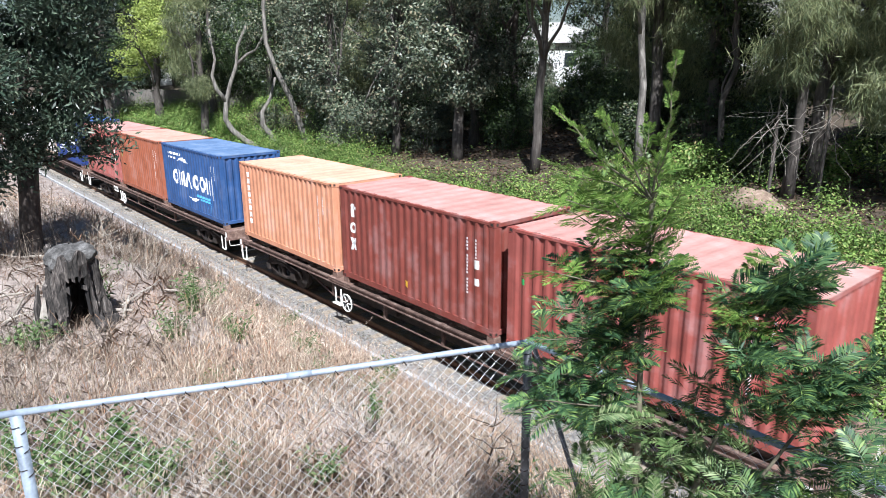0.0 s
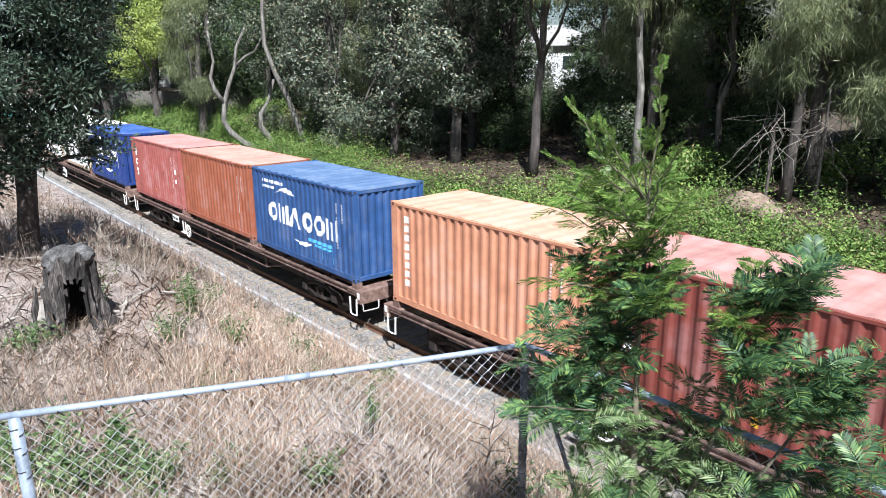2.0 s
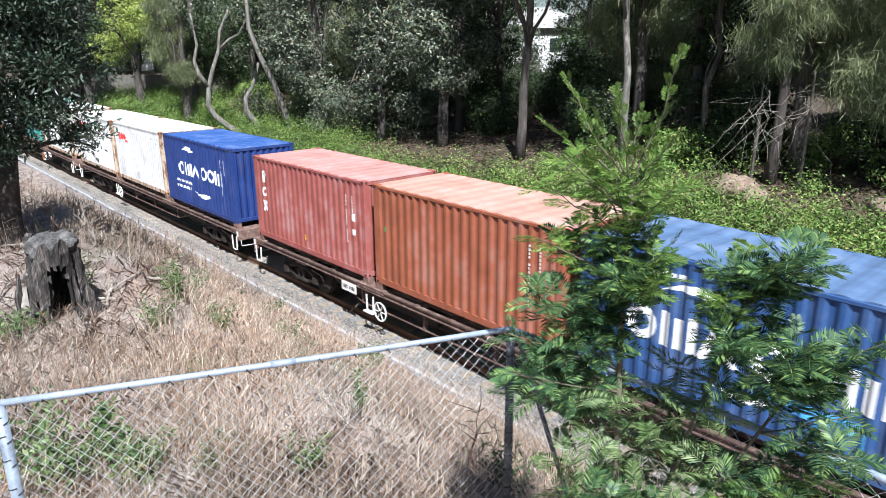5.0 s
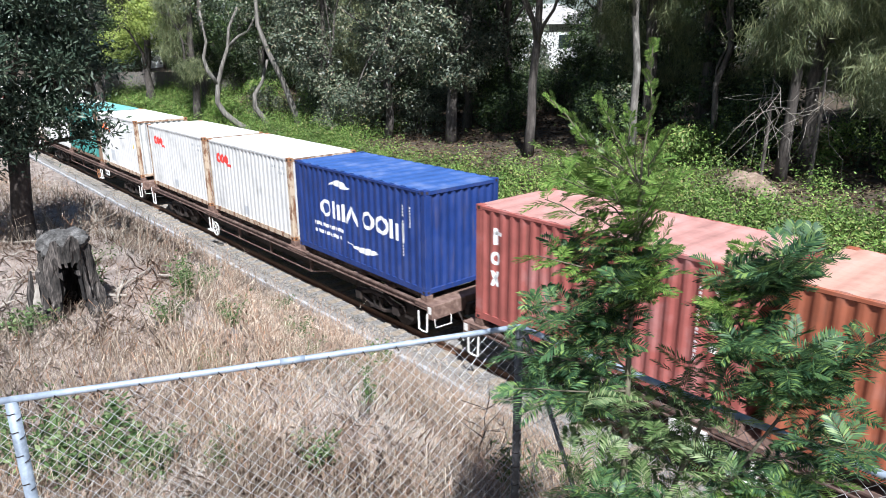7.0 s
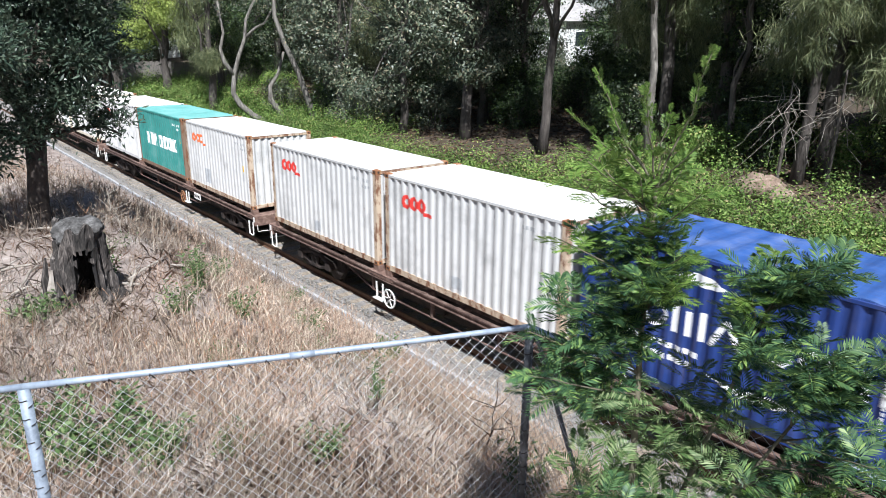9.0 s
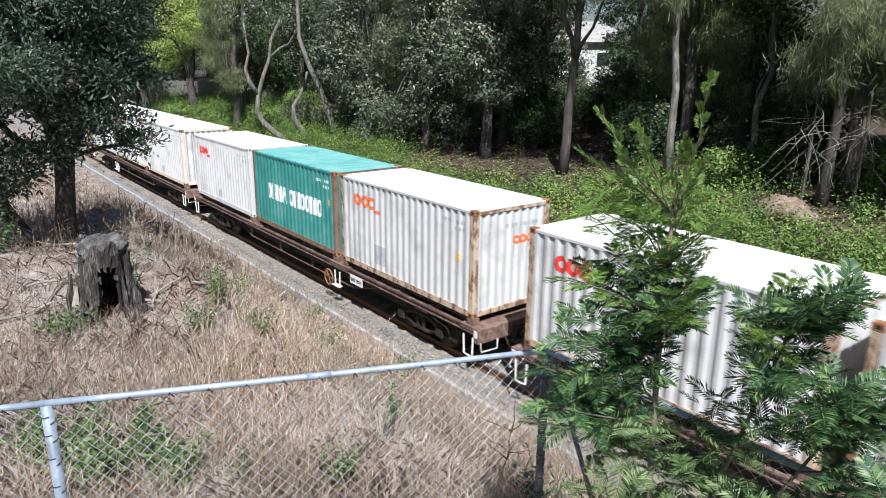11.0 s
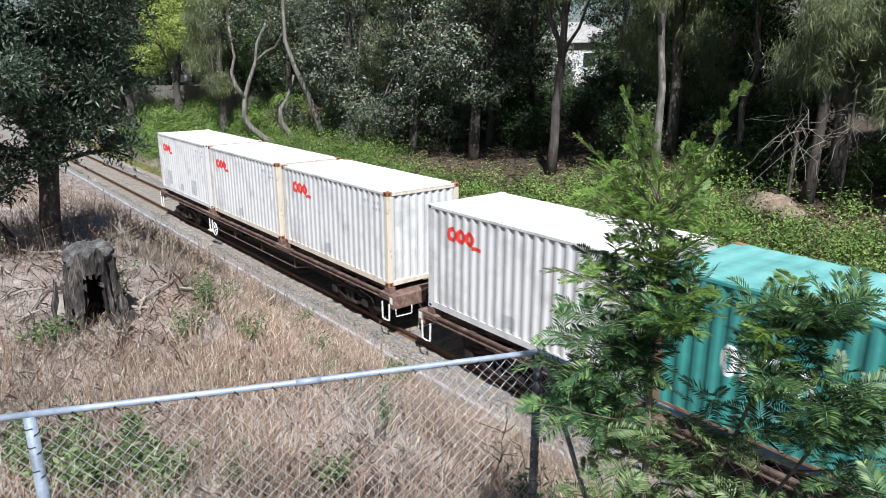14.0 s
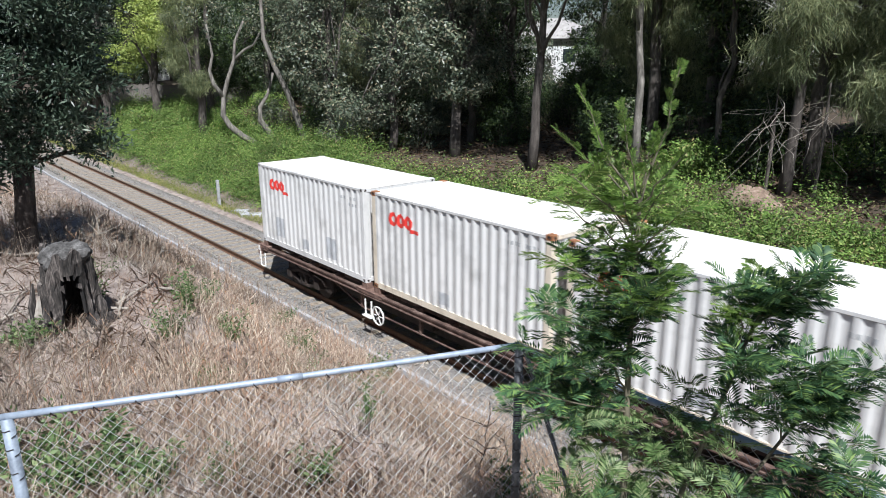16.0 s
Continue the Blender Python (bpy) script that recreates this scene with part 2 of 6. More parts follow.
def build_track():
    bm = bmesh.new()
    a, b = TRACK_Y - 1.55, TRACK_Y + 1.75
    extruded(bm, [(a - 0.45, -0.7), (a - 0.4, -0.26), (a + 0.1, -0.2), (a + 0.3, -0.17), (b - 0.3, -0.17), (b, -0.22), (b + 0.9, -0.62), (b + 0.9, -0.8)], -320, 220)
    tagged(finish(bm, "ballast_bed", M_BALLAST), "grey crushed stone ballast bed under the track", "ballast", kind="structure")
    track = thing("railway_track", 0, TRACK_Y, 0, label="single railway track with rusty rails on weathered sleepers", category="track", kind="structure")
    for side in (-1, 1):
        bm = bmesh.new()
        y = side * 0.7525
        extruded(bm, [(y - .036, -.004), (y - .03, 0), (y + .03, 0), (y + .036, -.004), (y + .036, -.035), (y + .009, -.05), (y + .009, -.135),
                      (y + .07, -.15), (y + .07, -.158), (y - .07, -.158), (y - .07, -.15), (y - .009, -.135), (y - .009, -.05), (y - .036, -.035)], -320, 220)
        rail = part("rail", bm, M_RAIL, track)
        bm = bmesh.new()
        box(bm, -320, 220, y - .022, y + .022, 0.0005, 0.004)
        part("running_surface", bm, M_RAILTOP, rail, "polished steel running surface")
    bm = bmesh.new()
    box(bm, -.115, .115, -1.25, 1.25, -.30, -.15, 0.012)
    first = part("sleeper", bm, M_SLEEPER, track)
    rnd = random.Random(4)
    first.matrix_basis = pose(-75, 0, 0)
    for k in range(1, 170):
        o = new("sleeper", first.data)
        o.parent = track
        o.matrix_basis = pose(-75 + 0.61 * k + rnd.uniform(-.03, .03), rnd.uniform(-.03, .03), rnd.uniform(-.006, .006), 0, 0, rnd.uniform(-1, 1))
    kerb = thing("concrete_kerb", 0, 8.98, 0, label="pale concrete edging along the gravel beside the track", category="kerb", kind="structure")
    bm = bmesh.new()
    box(bm, -.6, .6, -.055, .055, -.4, .0, 0.012)
    first = part("kerb_stone", bm, M_CONCRETE, kerb)
    for k in range(62):
        o = first if k == 0 else new("kerb_stone", first.data)
        o.parent = kerb
        o.matrix_basis = pose(-62 + 1.215 * k, rnd.uniform(-.02, .02), rnd.uniform(-.015, .012), 0, rnd.uniform(-.4, .4), rnd.uniform(-.7, .7))
    # loose stones
    g = np.random.default_rng(3)
    n = 26000
    x = g.uniform(-60, 4, n)
    y = np.where(g.random(n) < 0.45, g.uniform(9.1, 9.8, n), g.uniform(9.7, 13.6, n))
    z = np.where(y < 9.5, -.235, np.where(y < 12.5, -.165, -.2 - (y - 12.7) * 0.44)) + g.uniform(-.01, .015, n)
    r = g.uniform(.015, .036, n)
    base = np.array([(1, 0, 0), (-1, 0, 0), (0, 1, 0), (0, -1, 0), (0, 0, .7), (0, 0, -.7)])
    v = base[None] * r[:, None, None] * g.uniform(.6, 1.3, (n, 6, 1))
    a = g.uniform(0, 6.28, n)[:, None]
    vx, vy = v[..., 0] * np.cos(a) - v[..., 1] * np.sin(a), v[..., 0] * np.sin(a) + v[..., 1] * np.cos(a)
    v = np.stack([vx + x[:, None], vy + y[:, None], v[..., 2] + z[:, None]], -1).reshape(-1, 3)
    f = np.array([(0, 2, 4), (2, 1, 4), (1, 3, 4), (3, 0, 4), (2, 0, 5), (1, 2, 5), (3, 1, 5), (0, 3, 5)])
    f = (np.arange(n)[:, None, None] * 6 + f).reshape(-1, 3)
    tagged(mesh_of("ballast_stones", v, f, M_STONE), "loose grey ballast stones beside and between the rails", "ballast", kind="stuff")


M_STONE = leafy("ballast_stone", [(0, (0.13, 0.12, 0.11)), (0.4, (0.25, 0.235, 0.22)), (0.8, (0.38, 0.355, 0.33)), (1, (0.27, 0.2, 0.15))], 0.9, 0)
build_ground()
build_track()


# ---- the train ----
C_LEN, C_WID, C_HIGH, C_GAP, W_GAP, DECK = 6.058, 2.438, 2.591, 0.38, 1.725, 1.31
PITCH = 3 * C_LEN + 2 * C_GAP + W_GAP


def ahead(t):
    """How far the front end of the first wagon's load has come."""
    return -3.39 + 4.378 * t + 0.03408 * t * t + 0.001351 * t ** 3


M_DARK = surface("grimy_iron", [(0.3, (0.012, 0.01, 0.009)), (0.7, (0.05, 0.035, 0.028))], 5, 0.8, 0.2, 0.3)
M_WAGON = surface("wagon_iron", [(0.25, (0.035, 0.022, 0.018)), (0.52, (0.1, 0.06, 0.047)), (0.75, (0.24, 0.175, 0.145))], 4, 0.8, 0.1, 0.3)
M_DECKPLATE = surface("deck_plate", [(0.25, (0.07, 0.042, 0.034)), (0.55, (0.18, 0.11, 0.085)), (0.8, (0.36, 0.26, 0.21))], 5, 0.8, 0.1, 0.3)
M_WHITE = surface("white_enamel", [(0.2, (0.4, 0.34, 0.27)), (0.4, (0.75, 0.73, 0.68)), (0.8, (0.82, 0.81, 0.78))], 9, 0.5, 0, 0.1)
M_RUST = surface("rusty_casting", [(0.2, (0.13, 0.05, 0.025)), (0.5, (0.28, 0.12, 0.05)), (0.8, (0.42, 0.24, 0.12))], 7, 0.85, 0, 0.3)
M_MARK = surface("white_marking", [(0.2, (0.5, 0.5, 0.48)), (0.36, (0.76, 0.76, 0.75)), (0.8, (0.84, 0.84, 0.83))], 5, 0.5, 0, 0.05)
M_REDMARK = surface("red_marking", [(0.2, (0.6, 0.2, 0.15)), (0.4, (0.62, 0.035, 0.03)), (0.8, (0.7, 0.06, 0.04))], 5, 0.5, 0, 0.05)
M_ORANGEMARK = plain("orange_marking", (0.75, 0.16, 0.05))
M_GREYMARK = plain("grey_marking", (0.36, 0.37, 0.37))
M_YELLOW = plain("yellow_sticker", (0.8, 0.5, 0.03))
M_GREEN = plain("green_sticker", (0.02, 0.5, 0.12))
M_CYAN = plain("pale_blue_streak", (0.1, 0.4, 0.75))

STEP, SLOPE, DEEP = 0.278, 0.068, 0.036
HALF = 2.862  # half of a side sheet


def wave(x, step=STEP, slope=SLOPE, deep=DEEP, half=HALF):
    """How far the corrugated sheet lies behind its outer plane at x."""
    u = (x + half) % step
    flat = (step - 2 * slope) / 2
    if u < flat:
        return 0.0
    if u < flat + slope:
        return deep * (u - flat) / slope
    if u < 2 * flat + slope:
        return deep
    return deep * (step - u) / slope


def wave_stops(half=HALF, step=STEP, slope=SLOPE):
    flat, xs, x = (step - 2 * slope) / 2, [], -half
    while x < half:
        xs += [x, x + flat, x + flat + slope, x + 2 * flat + slope]
        x += step
    return [q for q in xs if q < half] + [half]


def corrugated(half, z0, z1, step, slope, deep, y):
    """A sheet with thickness whose outer plane is at -y."""
    bm = bmesh.new()
    xs = wave_stops(half, step, slope)
    row = []
    for x in xs:
        d = wave(x + 1e-6, step, slope, deep, half)
        row.append([bm.verts.new((x, -y + d + e, z)) for e, z in ((0, z0), (0, z1), (0.004, z1), (0.004, z0))])
    for a, b in zip(row, row[1:]):
        for k in range(4):
            bm.faces.new((a[k], a[(k + 1) % 4], b[(k + 1) % 4], b[k]))
    return bm


def on_sheet(shapes, parent, name, mat, label, face="side"):
    """Flat shapes (lists of x, z outlines) laid over the waves of a sheet, as a coat of paint 2 mm thick."""
    bm = bmesh.new()
    for outline in shapes:
        bm.faces.new([bm.verts.new((x, 0, z)) for x, z in outline])
    step, slope, deep, half, y = (STEP, SLOPE, DEEP, HALF, 1.214) if face == "side" else (0.25, 0.06, 0.044, 1.06, 3.01)
    lo, hi = min(v.co.x for v in bm.verts), max(v.co.x for v in bm.verts)
    for x in wave_stops(half, step, slope):
        if lo < x < hi:
            bmesh.ops.bisect_plane(bm, geom=bm.verts[:] + bm.edges[:] + bm.faces[:], plane_co=(x, 0, 0), plane_no=(1, 0, 0))
    top = bmesh.ops.extrude_face_region(bm, geom=bm.faces[:])
    raised = {v for v in top["geom"] if isinstance(v, bmesh.types.BMVert)}
    for v in bm.verts:
        v.co.y = -y + wave(v.co.x + 1e-6, step, slope, deep, half) - (0.003 if v in raised else -0.001)
    ob = part(name, bm, mat, parent, label)
    if face != "side":
        ob.matrix_basis = pose(0, 0, 0, 0, 0, 90)
    return ob


def rect(x, z, w, h, lean=0.0):
    return [(x - w / 2 - lean * h / 2, z - h / 2), (x + w / 2 - lean * h / 2, z - h / 2), (x + w / 2 + lean * h / 2, z + h / 2), (x - w / 2 + lean * h / 2, z + h / 2)]


def crescent(x, z, w, h, fat, flip=1):
    """A tapering arc."""
    n = 12
    out = [(x + w * (i / n - .5), z + flip * h * math.sin(math.pi * i / n * 0.8 + 0.2)) for i in range(n + 1)]
    back = [(x + w * (i / n - .5), z + flip * (h * math.sin(math.pi * i / n * 0.8 + 0.2) - fat * math.sin(math.pi * (i / n) ** 1.5))) for i in range(n - 1, 0, -1)]
    return out + back


def ring(x, z, r, w, n=16, a0=0.0, a1=2 * math.pi):
    """An open or closed ring as short straight strokes."""
    out = []
    for k in range(n):
        p, q = a0 + (a1 - a0) * k / n, a0 + (a1 - a0) * (k + 1) / n
        out.append([(x + c * math.cos(a), z + c * math.sin(a)) for a, c in ((p, r - w), (q, r - w), (q, r), (p, r))])
    return out


def container(paint_mat, label, mark="", roof_mat=None, post_mat=None, ribbed=0.02):
    roof_mat, post_mat = roof_mat or paint_mat, post_mat or paint_mat
    top = thing("shipping_container", label=label, category="container", group="containers on the train")
    hw, hl = C_WID / 2, C_LEN / 2
    for s in (-1, 1):
        bm = corrugated(HALF, 0.14, C_HIGH - 0.07, STEP, SLOPE, DEEP, hw - 0.005)
        side = part("side_panel", bm, paint_mat, top)
        if s > 0:
            side.matrix_basis = pose(0, 0, 0, 0, 0, 180)
        else:
            near = side
        bm = bmesh.new()
        box(bm, -HALF, HALF, s * hw - 0.03, s * hw + 0.03, C_HIGH - 0.085, C_HIGH - 0.02, 0.006) if s < 0 else box(bm, -HALF, HALF, hw - 0.03, hw + 0.0, C_HIGH - 0.085, C_HIGH - 0.02, 0.006)
        rail = part("top_side_rail", bm, paint_mat, top)
        rail.location.y = 0.03 if s < 0 else 0
        bm = bmesh.new()
        extruded(bm, [(s * (hw - 0.004), 0.02), (s * (hw - 0.004), 0.17), (s * (hw - 0.05), 0.17), (s * (hw - 0.05), 0.03), (s * (hw - 0.09), 0.02)], -HALF, HALF)
        part("bottom_side_rail", bm, post_mat, top)
    bm = corrugated(1.06, 0.14, C_HIGH - 0.1, 0.25, 0.06, 0.044, 3.01)
    end = part("front_panel", bm, paint_mat, top)
    end.matrix_basis = pose(0, 0, 0, 0, 0, 90)
    for s in (-1, 1):
        for z0, z1 in ((0.02, 0.15), (C_HIGH - 0.12, C_HIGH - 0.02)):
            bm = bmesh.new()
            box(bm, s * (hl - 0.004) - 0.06 * (s > 0), s * (hl - 0.004) + 0.06 * (s < 0), -1.06, 1.06, z0, z1, 0.008)
            part("end_rail", bm, post_mat, top)
        for d in (-1, 1):
            bm = bmesh.new()
            x0, x1 = sorted((s * (hl - 0.17), s * (hl - 0.003)))
            y0, y1 = sorted((d * (hw - 0.16), d * (hw - 0.003)))
            box(bm, x0, x1, y0, y1, 0.118, C_HIGH - 0.118, 0.012)
            part("corner_post", bm, post_mat, top)
            for z0 in (0, C_HIGH - 0.118):
                bm = bmesh.new()
                x0, x1 = sorted((s * (hl - 0.178), s * hl))
                y0, y1 = sorted((d * (hw - 0.162), d * hw))
                box(bm, x0, x1, y0, y1, z0, z0 + 0.118, 0.006)
                cx, cy = s * (hl - 0.089), d * (hw + 0.001)
                box(bm, cx - 0.04, cx + 0.04, cy - 0.002, cy + 0.002, z0 + 0.03, z0 + 0.09, mat=1)
                box(bm, s * (hl + 0.001) - 0.002, s * (hl + 0.001) + 0.002, d * (hw - 0.081) - 0.032, d * (hw - 0.081) + 0.032, z0 + 0.03, z0 + 0.09, mat=1)
                part("corner_casting", bm, [M_RUST if post_mat is not paint_mat else post_mat, M_DARK], top)
    # roof with shallow cross ribs
    bm = bmesh.new()
    n = 52
    rows = []
    for k in range(n + 1):
        x = -HALF + 2 * HALF * k / n
        z = C_HIGH - 0.022 + (0.016 if k % 4 in (1, 2) else 0.0) * ribbed / 0.02
        rows.append([bm.verts.new((x, y, z + dz)) for y, dz in ((-hw + 0.06, 0), (hw - 0.06, 0), (hw - 0.06, -0.02), (-hw + 0.06, -0.02))])
    for a, b in zip(rows, rows[1:]):
        for k in range(4):
            bm.faces.new((a[k], a[(k + 1) % 4], b[(k + 1) % 4], b[k]))
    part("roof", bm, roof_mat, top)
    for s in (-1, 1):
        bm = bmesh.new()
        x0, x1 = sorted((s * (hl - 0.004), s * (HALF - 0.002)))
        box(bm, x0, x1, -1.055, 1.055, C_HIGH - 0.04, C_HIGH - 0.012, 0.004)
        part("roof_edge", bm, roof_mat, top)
    for s in (-1, 1):
        bm = bmesh.new()
        y0, y1 = sorted((s * 0.01, s * 1.055))
        box(bm, -hl + 0.01, -hl + 0.06, y0, y1, 0.155, C_HIGH - 0.125, 0.008)
        door = part("door", bm, paint_mat, top)
        for y in (0.3, 0.75):
            bm = bmesh.new()
            tube(bm, [(-hl - 0.015, s * y, 0.16), (-hl - 0.015, s * y, C_HIGH - 0.13)], 0.017, 6)
            part("lock_rod", bm, M_RUST, door)
    bm = bmesh.new()
    box(bm, -HALF, HALF, -1.1, 1.1, 0.1, 0.14)
    part("floor", bm, M_DARK, top)
    if mark:
        MARKS[mark](top)
    return top


def letters(x, z, widths, h, gap, lean=0.0):
    out = []
    for w in widths:
        if w > 0:
            out.append(rect(x + w / 2, z, w, h, lean))
        x += abs(w) + gap
    return out


def codes(top, mat, label="small identification marking", x=1.55, flat=True):
    """Illegible identification text near the front end, as bars."""
    bars = [rect(x + 0.3 + 0.1 * k, C_HIGH - 0.36, 0.05, 0.085) for k in range(9) if k != 4] if flat else [rect(x + 0.62, 2.1 - 0.078 * k, 0.035, 0.05) for k in range(17) if k not in (4, 11)]
    bars += [rect(x + 0.75 + 0.1 * k, C_HIGH - 0.53, 0.05, 0.08) for k in range(4)] if flat else [rect(x + 0.9, 2.1 - 0.078 * k, 0.035, 0.05) for k in range(7)]
    on_sheet(bars, top, "code_marking", mat, label)["kind"] = "stuff"


def logo_letter(ch, x, z, w, h, s):
    """Plain letter-sized block strokes."""
    half = w / 2
    if ch == "ring":
        return [[(x + half + (a - e) * math.cos(p), z + (b - e) * math.sin(p)) for p, e in ((p0, 0), (p1, 0), (p1, s), (p0, s))]
                for a, b in ((half, h / 2),) for p0, p1 in [(2 * math.pi * k / 14, 2 * math.pi * (k + 1) / 14) for k in range(14)]]
    if ch == "bar":
        return [rect(x + half, z, w, h)]
    if ch == "open":
        ch = "arc"
    if ch == "arc":
        return [[(x + half + (a - e) * math.cos(p), z + (b - e) * math.sin(p)) for p, e in ((p0, 0), (p1, 0), (p1, s), (p0, s))]
                for a, b in ((half, h / 2),) for p0, p1 in [(0.8 + 4.7 * k / 12, 0.8 + 4.7 * (k + 1) / 12) for k in range(12)]]
    if ch == "peak":  # an open wedge
        return [rect(x + w * 0.27, z, s * 1.05, h, w * 0.44 / h), rect(x + w * 0.73, z, s * 1.05, h, -w * 0.44 / h)]
    if ch == "comb":  # three strokes
        return [rect(x + s / 2, z, s, h), rect(x + half, z - h * 0.06, s, h * 0.88), rect(x + w - s / 2, z, s, h)]
    return [rect(x + s / 2, z, s, h), rect(x + w - s / 2, z, s, h)]


def row_of(kinds, x, z, h, gap, s):
    out = []
    for kind, w in kinds:
        if kind:
            out += logo_letter(kind, x, z, w, h, s)
        x += w + gap
    return out


def mark_blue_wide(top):
    on_sheet(row_of([("ring", .6), ("comb", .66), ("peak", .6), ("", .1), ("ring", .6), ("ring", .6), ("comb", .66)], -2.0, 1.3, 0.62, 0.06, 0.16),
             top, "emblem", M_MARK, "white block emblem with arcs")
    on_sheet([crescent(-0.85, 1.86, 1.25, 0.3, 0.16)], top, "arc", M_MARK, "white arc")
    on_sheet([crescent(0.1, 0.72, 1.1, 0.22, 0.14, -1)], top, "arc", M_MARK, "white arc")
    on_sheet([rect(-2.3 + 0.16 * k, 2.25, 0.12, 0.1) for k in range(9)] + [rect(-2.3 + 0.16 * k, 2.07, 0.12, 0.08) for k in range(5)], top, "slogan", M_MARK, "line of small white text")
    on_sheet([rect(1.15, 0.78, 1.3, 0.1), rect(1.3, 0.66, 0.9, 0.07)] + [rect(1.25 + 0.3 * k, 0.5 - 0.04 * (k % 2), 0.06, 0.42 + 0.12 * (k % 2)) for k in range(3)], top, "streak", M_CYAN, "pale blue scrape marks")
    codes(top, M_MARK, flat=False)


def mark_blue_thin(top):
    on_sheet(row_of([("ring", .54), ("comb", .6), ("peak", .56), ("", .05), ("ring", .54), ("ring", .54), ("comb", .6)], -1.7, 1.42, 0.5, 0.08, 0.1),
             top, "emblem", M_MARK, "white block emblem with arcs")
    on_sheet([crescent(-0.75, 2.02, 1.1, 0.28, 0.2)], top, "arc", M_MARK, "white arc")
    on_sheet([crescent(0.35, 0.72, 1.5, 0.26, 0.18, -1)], top, "arc", M_MARK, "white arc")
    on_sheet([rect(-2.05 + 0.16 * k, 0.9, 0.11, 0.1) for k in range(10)] + [rect(-2.0 + 0.16 * k, 0.68, 0.11, 0.1) for k in range(9)], top, "slogan", M_MARK, "line of small white text")
    codes(top, M_MARK, flat=False)


def mark_red(top):
    on_sheet([rect(-2.45, 1.98, 0.1, 0.36), rect(-2.38, 2.06, 0.22, 0.08)] + logo_letter("ring", -2.57, 1.5, .26, .3, .075) + [rect(-2.45, 1.05, 0.09, 0.34, .45), rect(-2.45, 1.05, 0.09, 0.34, -.45)], top, "emblem", M_MARK, "white upright emblem")
    codes(top, M_MARK, flat=False)
    on_sheet([rect(2.45, 1.55, 0.16, 0.2)], top, "sticker", M_WHITE, "white sticker")
    on_sheet([rect(2.46, 1.15, 0.14, 0.16)], top, "sticker", M_WHITE, "white sticker")
    on_sheet([rect(-0.1, 0.48, 0.12, 0.16)], top, "sticker", M_YELLOW, "yellow sticker")


def mark_plain_red(top):
    codes(top, M_MARK, flat=False)
    on_sheet([rect(-2.6, 1.5, 0.1, 0.12)], top, "sticker", M_GREEN, "green sticker")


def mark_orange(top):
    on_sheet([rect(-2.42, 2.2 - 0.23 * k, 0.16, 0.16) for k in range(8)], top, "emblem", M_MARK, "upright row of faded white letters")
    codes(top, M_MARK, flat=False)


def mark_white(top):
    rings = row_of([("ring", .34), ("ring", .34), ("ring", .32)], -2.3, 2.0, 0.36, -0.03, 0.1) + [rect(-1.28, 1.82, 0.32, 0.09)]
    on_sheet(rings, top, "emblem", M_REDMARK, "red ring emblem")
    codes(top, M_GREYMARK, "grey identification marking")
    on_sheet([rect(-0.2, 0.42, 0.4, 0.3)], top, "patch", M_PATCH, "grey repair patch")


def mark_white_last(top):
    mark_white(top)
    on_sheet([rect(-1.8, .66, .5, .62), rect(1.3, .6, .55, .62)], top, "patch", M_PATCH, "grey repair patch")


def mark_white_end(top):
    rings = row_of([("ring", .4), ("ring", .4), ("ring", .38)], -2.3, 2.0, 0.36, -0.03, 0.1) + [rect(-1.1, 1.8, 0.36, 0.09)]
    on_sheet(rings, top, "emblem", M_ORANGEMARK, "orange ring emblem")
    on_sheet(row_of([("ring", .22), ("ring", .22), ("ring", .22)], 0.05, 1.72, 0.22, -0.01, 0.07) + [rect(0.82, 1.62, 0.22, 0.06)], top, "end_emblem", M_ORANGEMARK, "orange ring emblem", "end")
    codes(top, M_GREYMARK, "grey identification marking")
    on_sheet([rect(-0.15 + 0.14 * k, 2.1, 0.08, 0.1) for k in range(8)], top, "code_marking", M_GREYMARK, "grey identification marking", "end")
    on_sheet([rect(2.45, 1.38, 0.11, 0.2)], top, "sticker", M_YELLOW, "yellow sticker")
    on_sheet([rect(-1.0, 0.6, 0.6, 0.55)], top, "patch", M_PATCH, "grey repair patch")


def mark_green(top):
    on_sheet(row_of([("ring", .3), ("post", .3), ("bar", .13), ("comb", .3), ("peak", .3), ("", .14), ("ring", .3), ("post", .3), ("bar", .12), ("ring", .28), ("ring", .28), ("bar", .12), ("comb", .3), ("ring", .3)],
                    -1.85, 1.32, 0.56, 0.04, 0.11), top, "lettering", M_MARK, "row of white block letters")
    codes(top, M_MARK, flat=True)
    on_sheet([rect(2.62, 1.6, 0.12, 0.2)], top, "sticker", M_YELLOW, "yellow sticker")


M_PATCH = plain("patch_paint", (0.4, 0.41, 0.42))
MARKS = {"blue_wide": mark_blue_wide, "blue_thin": mark_blue_thin, "red": mark_red, "plain_red": mark_plain_red,
         "orange": mark_orange, "white": mark_white, "white_last": mark_white_last, "white_end": mark_white_end, "green": mark_green}


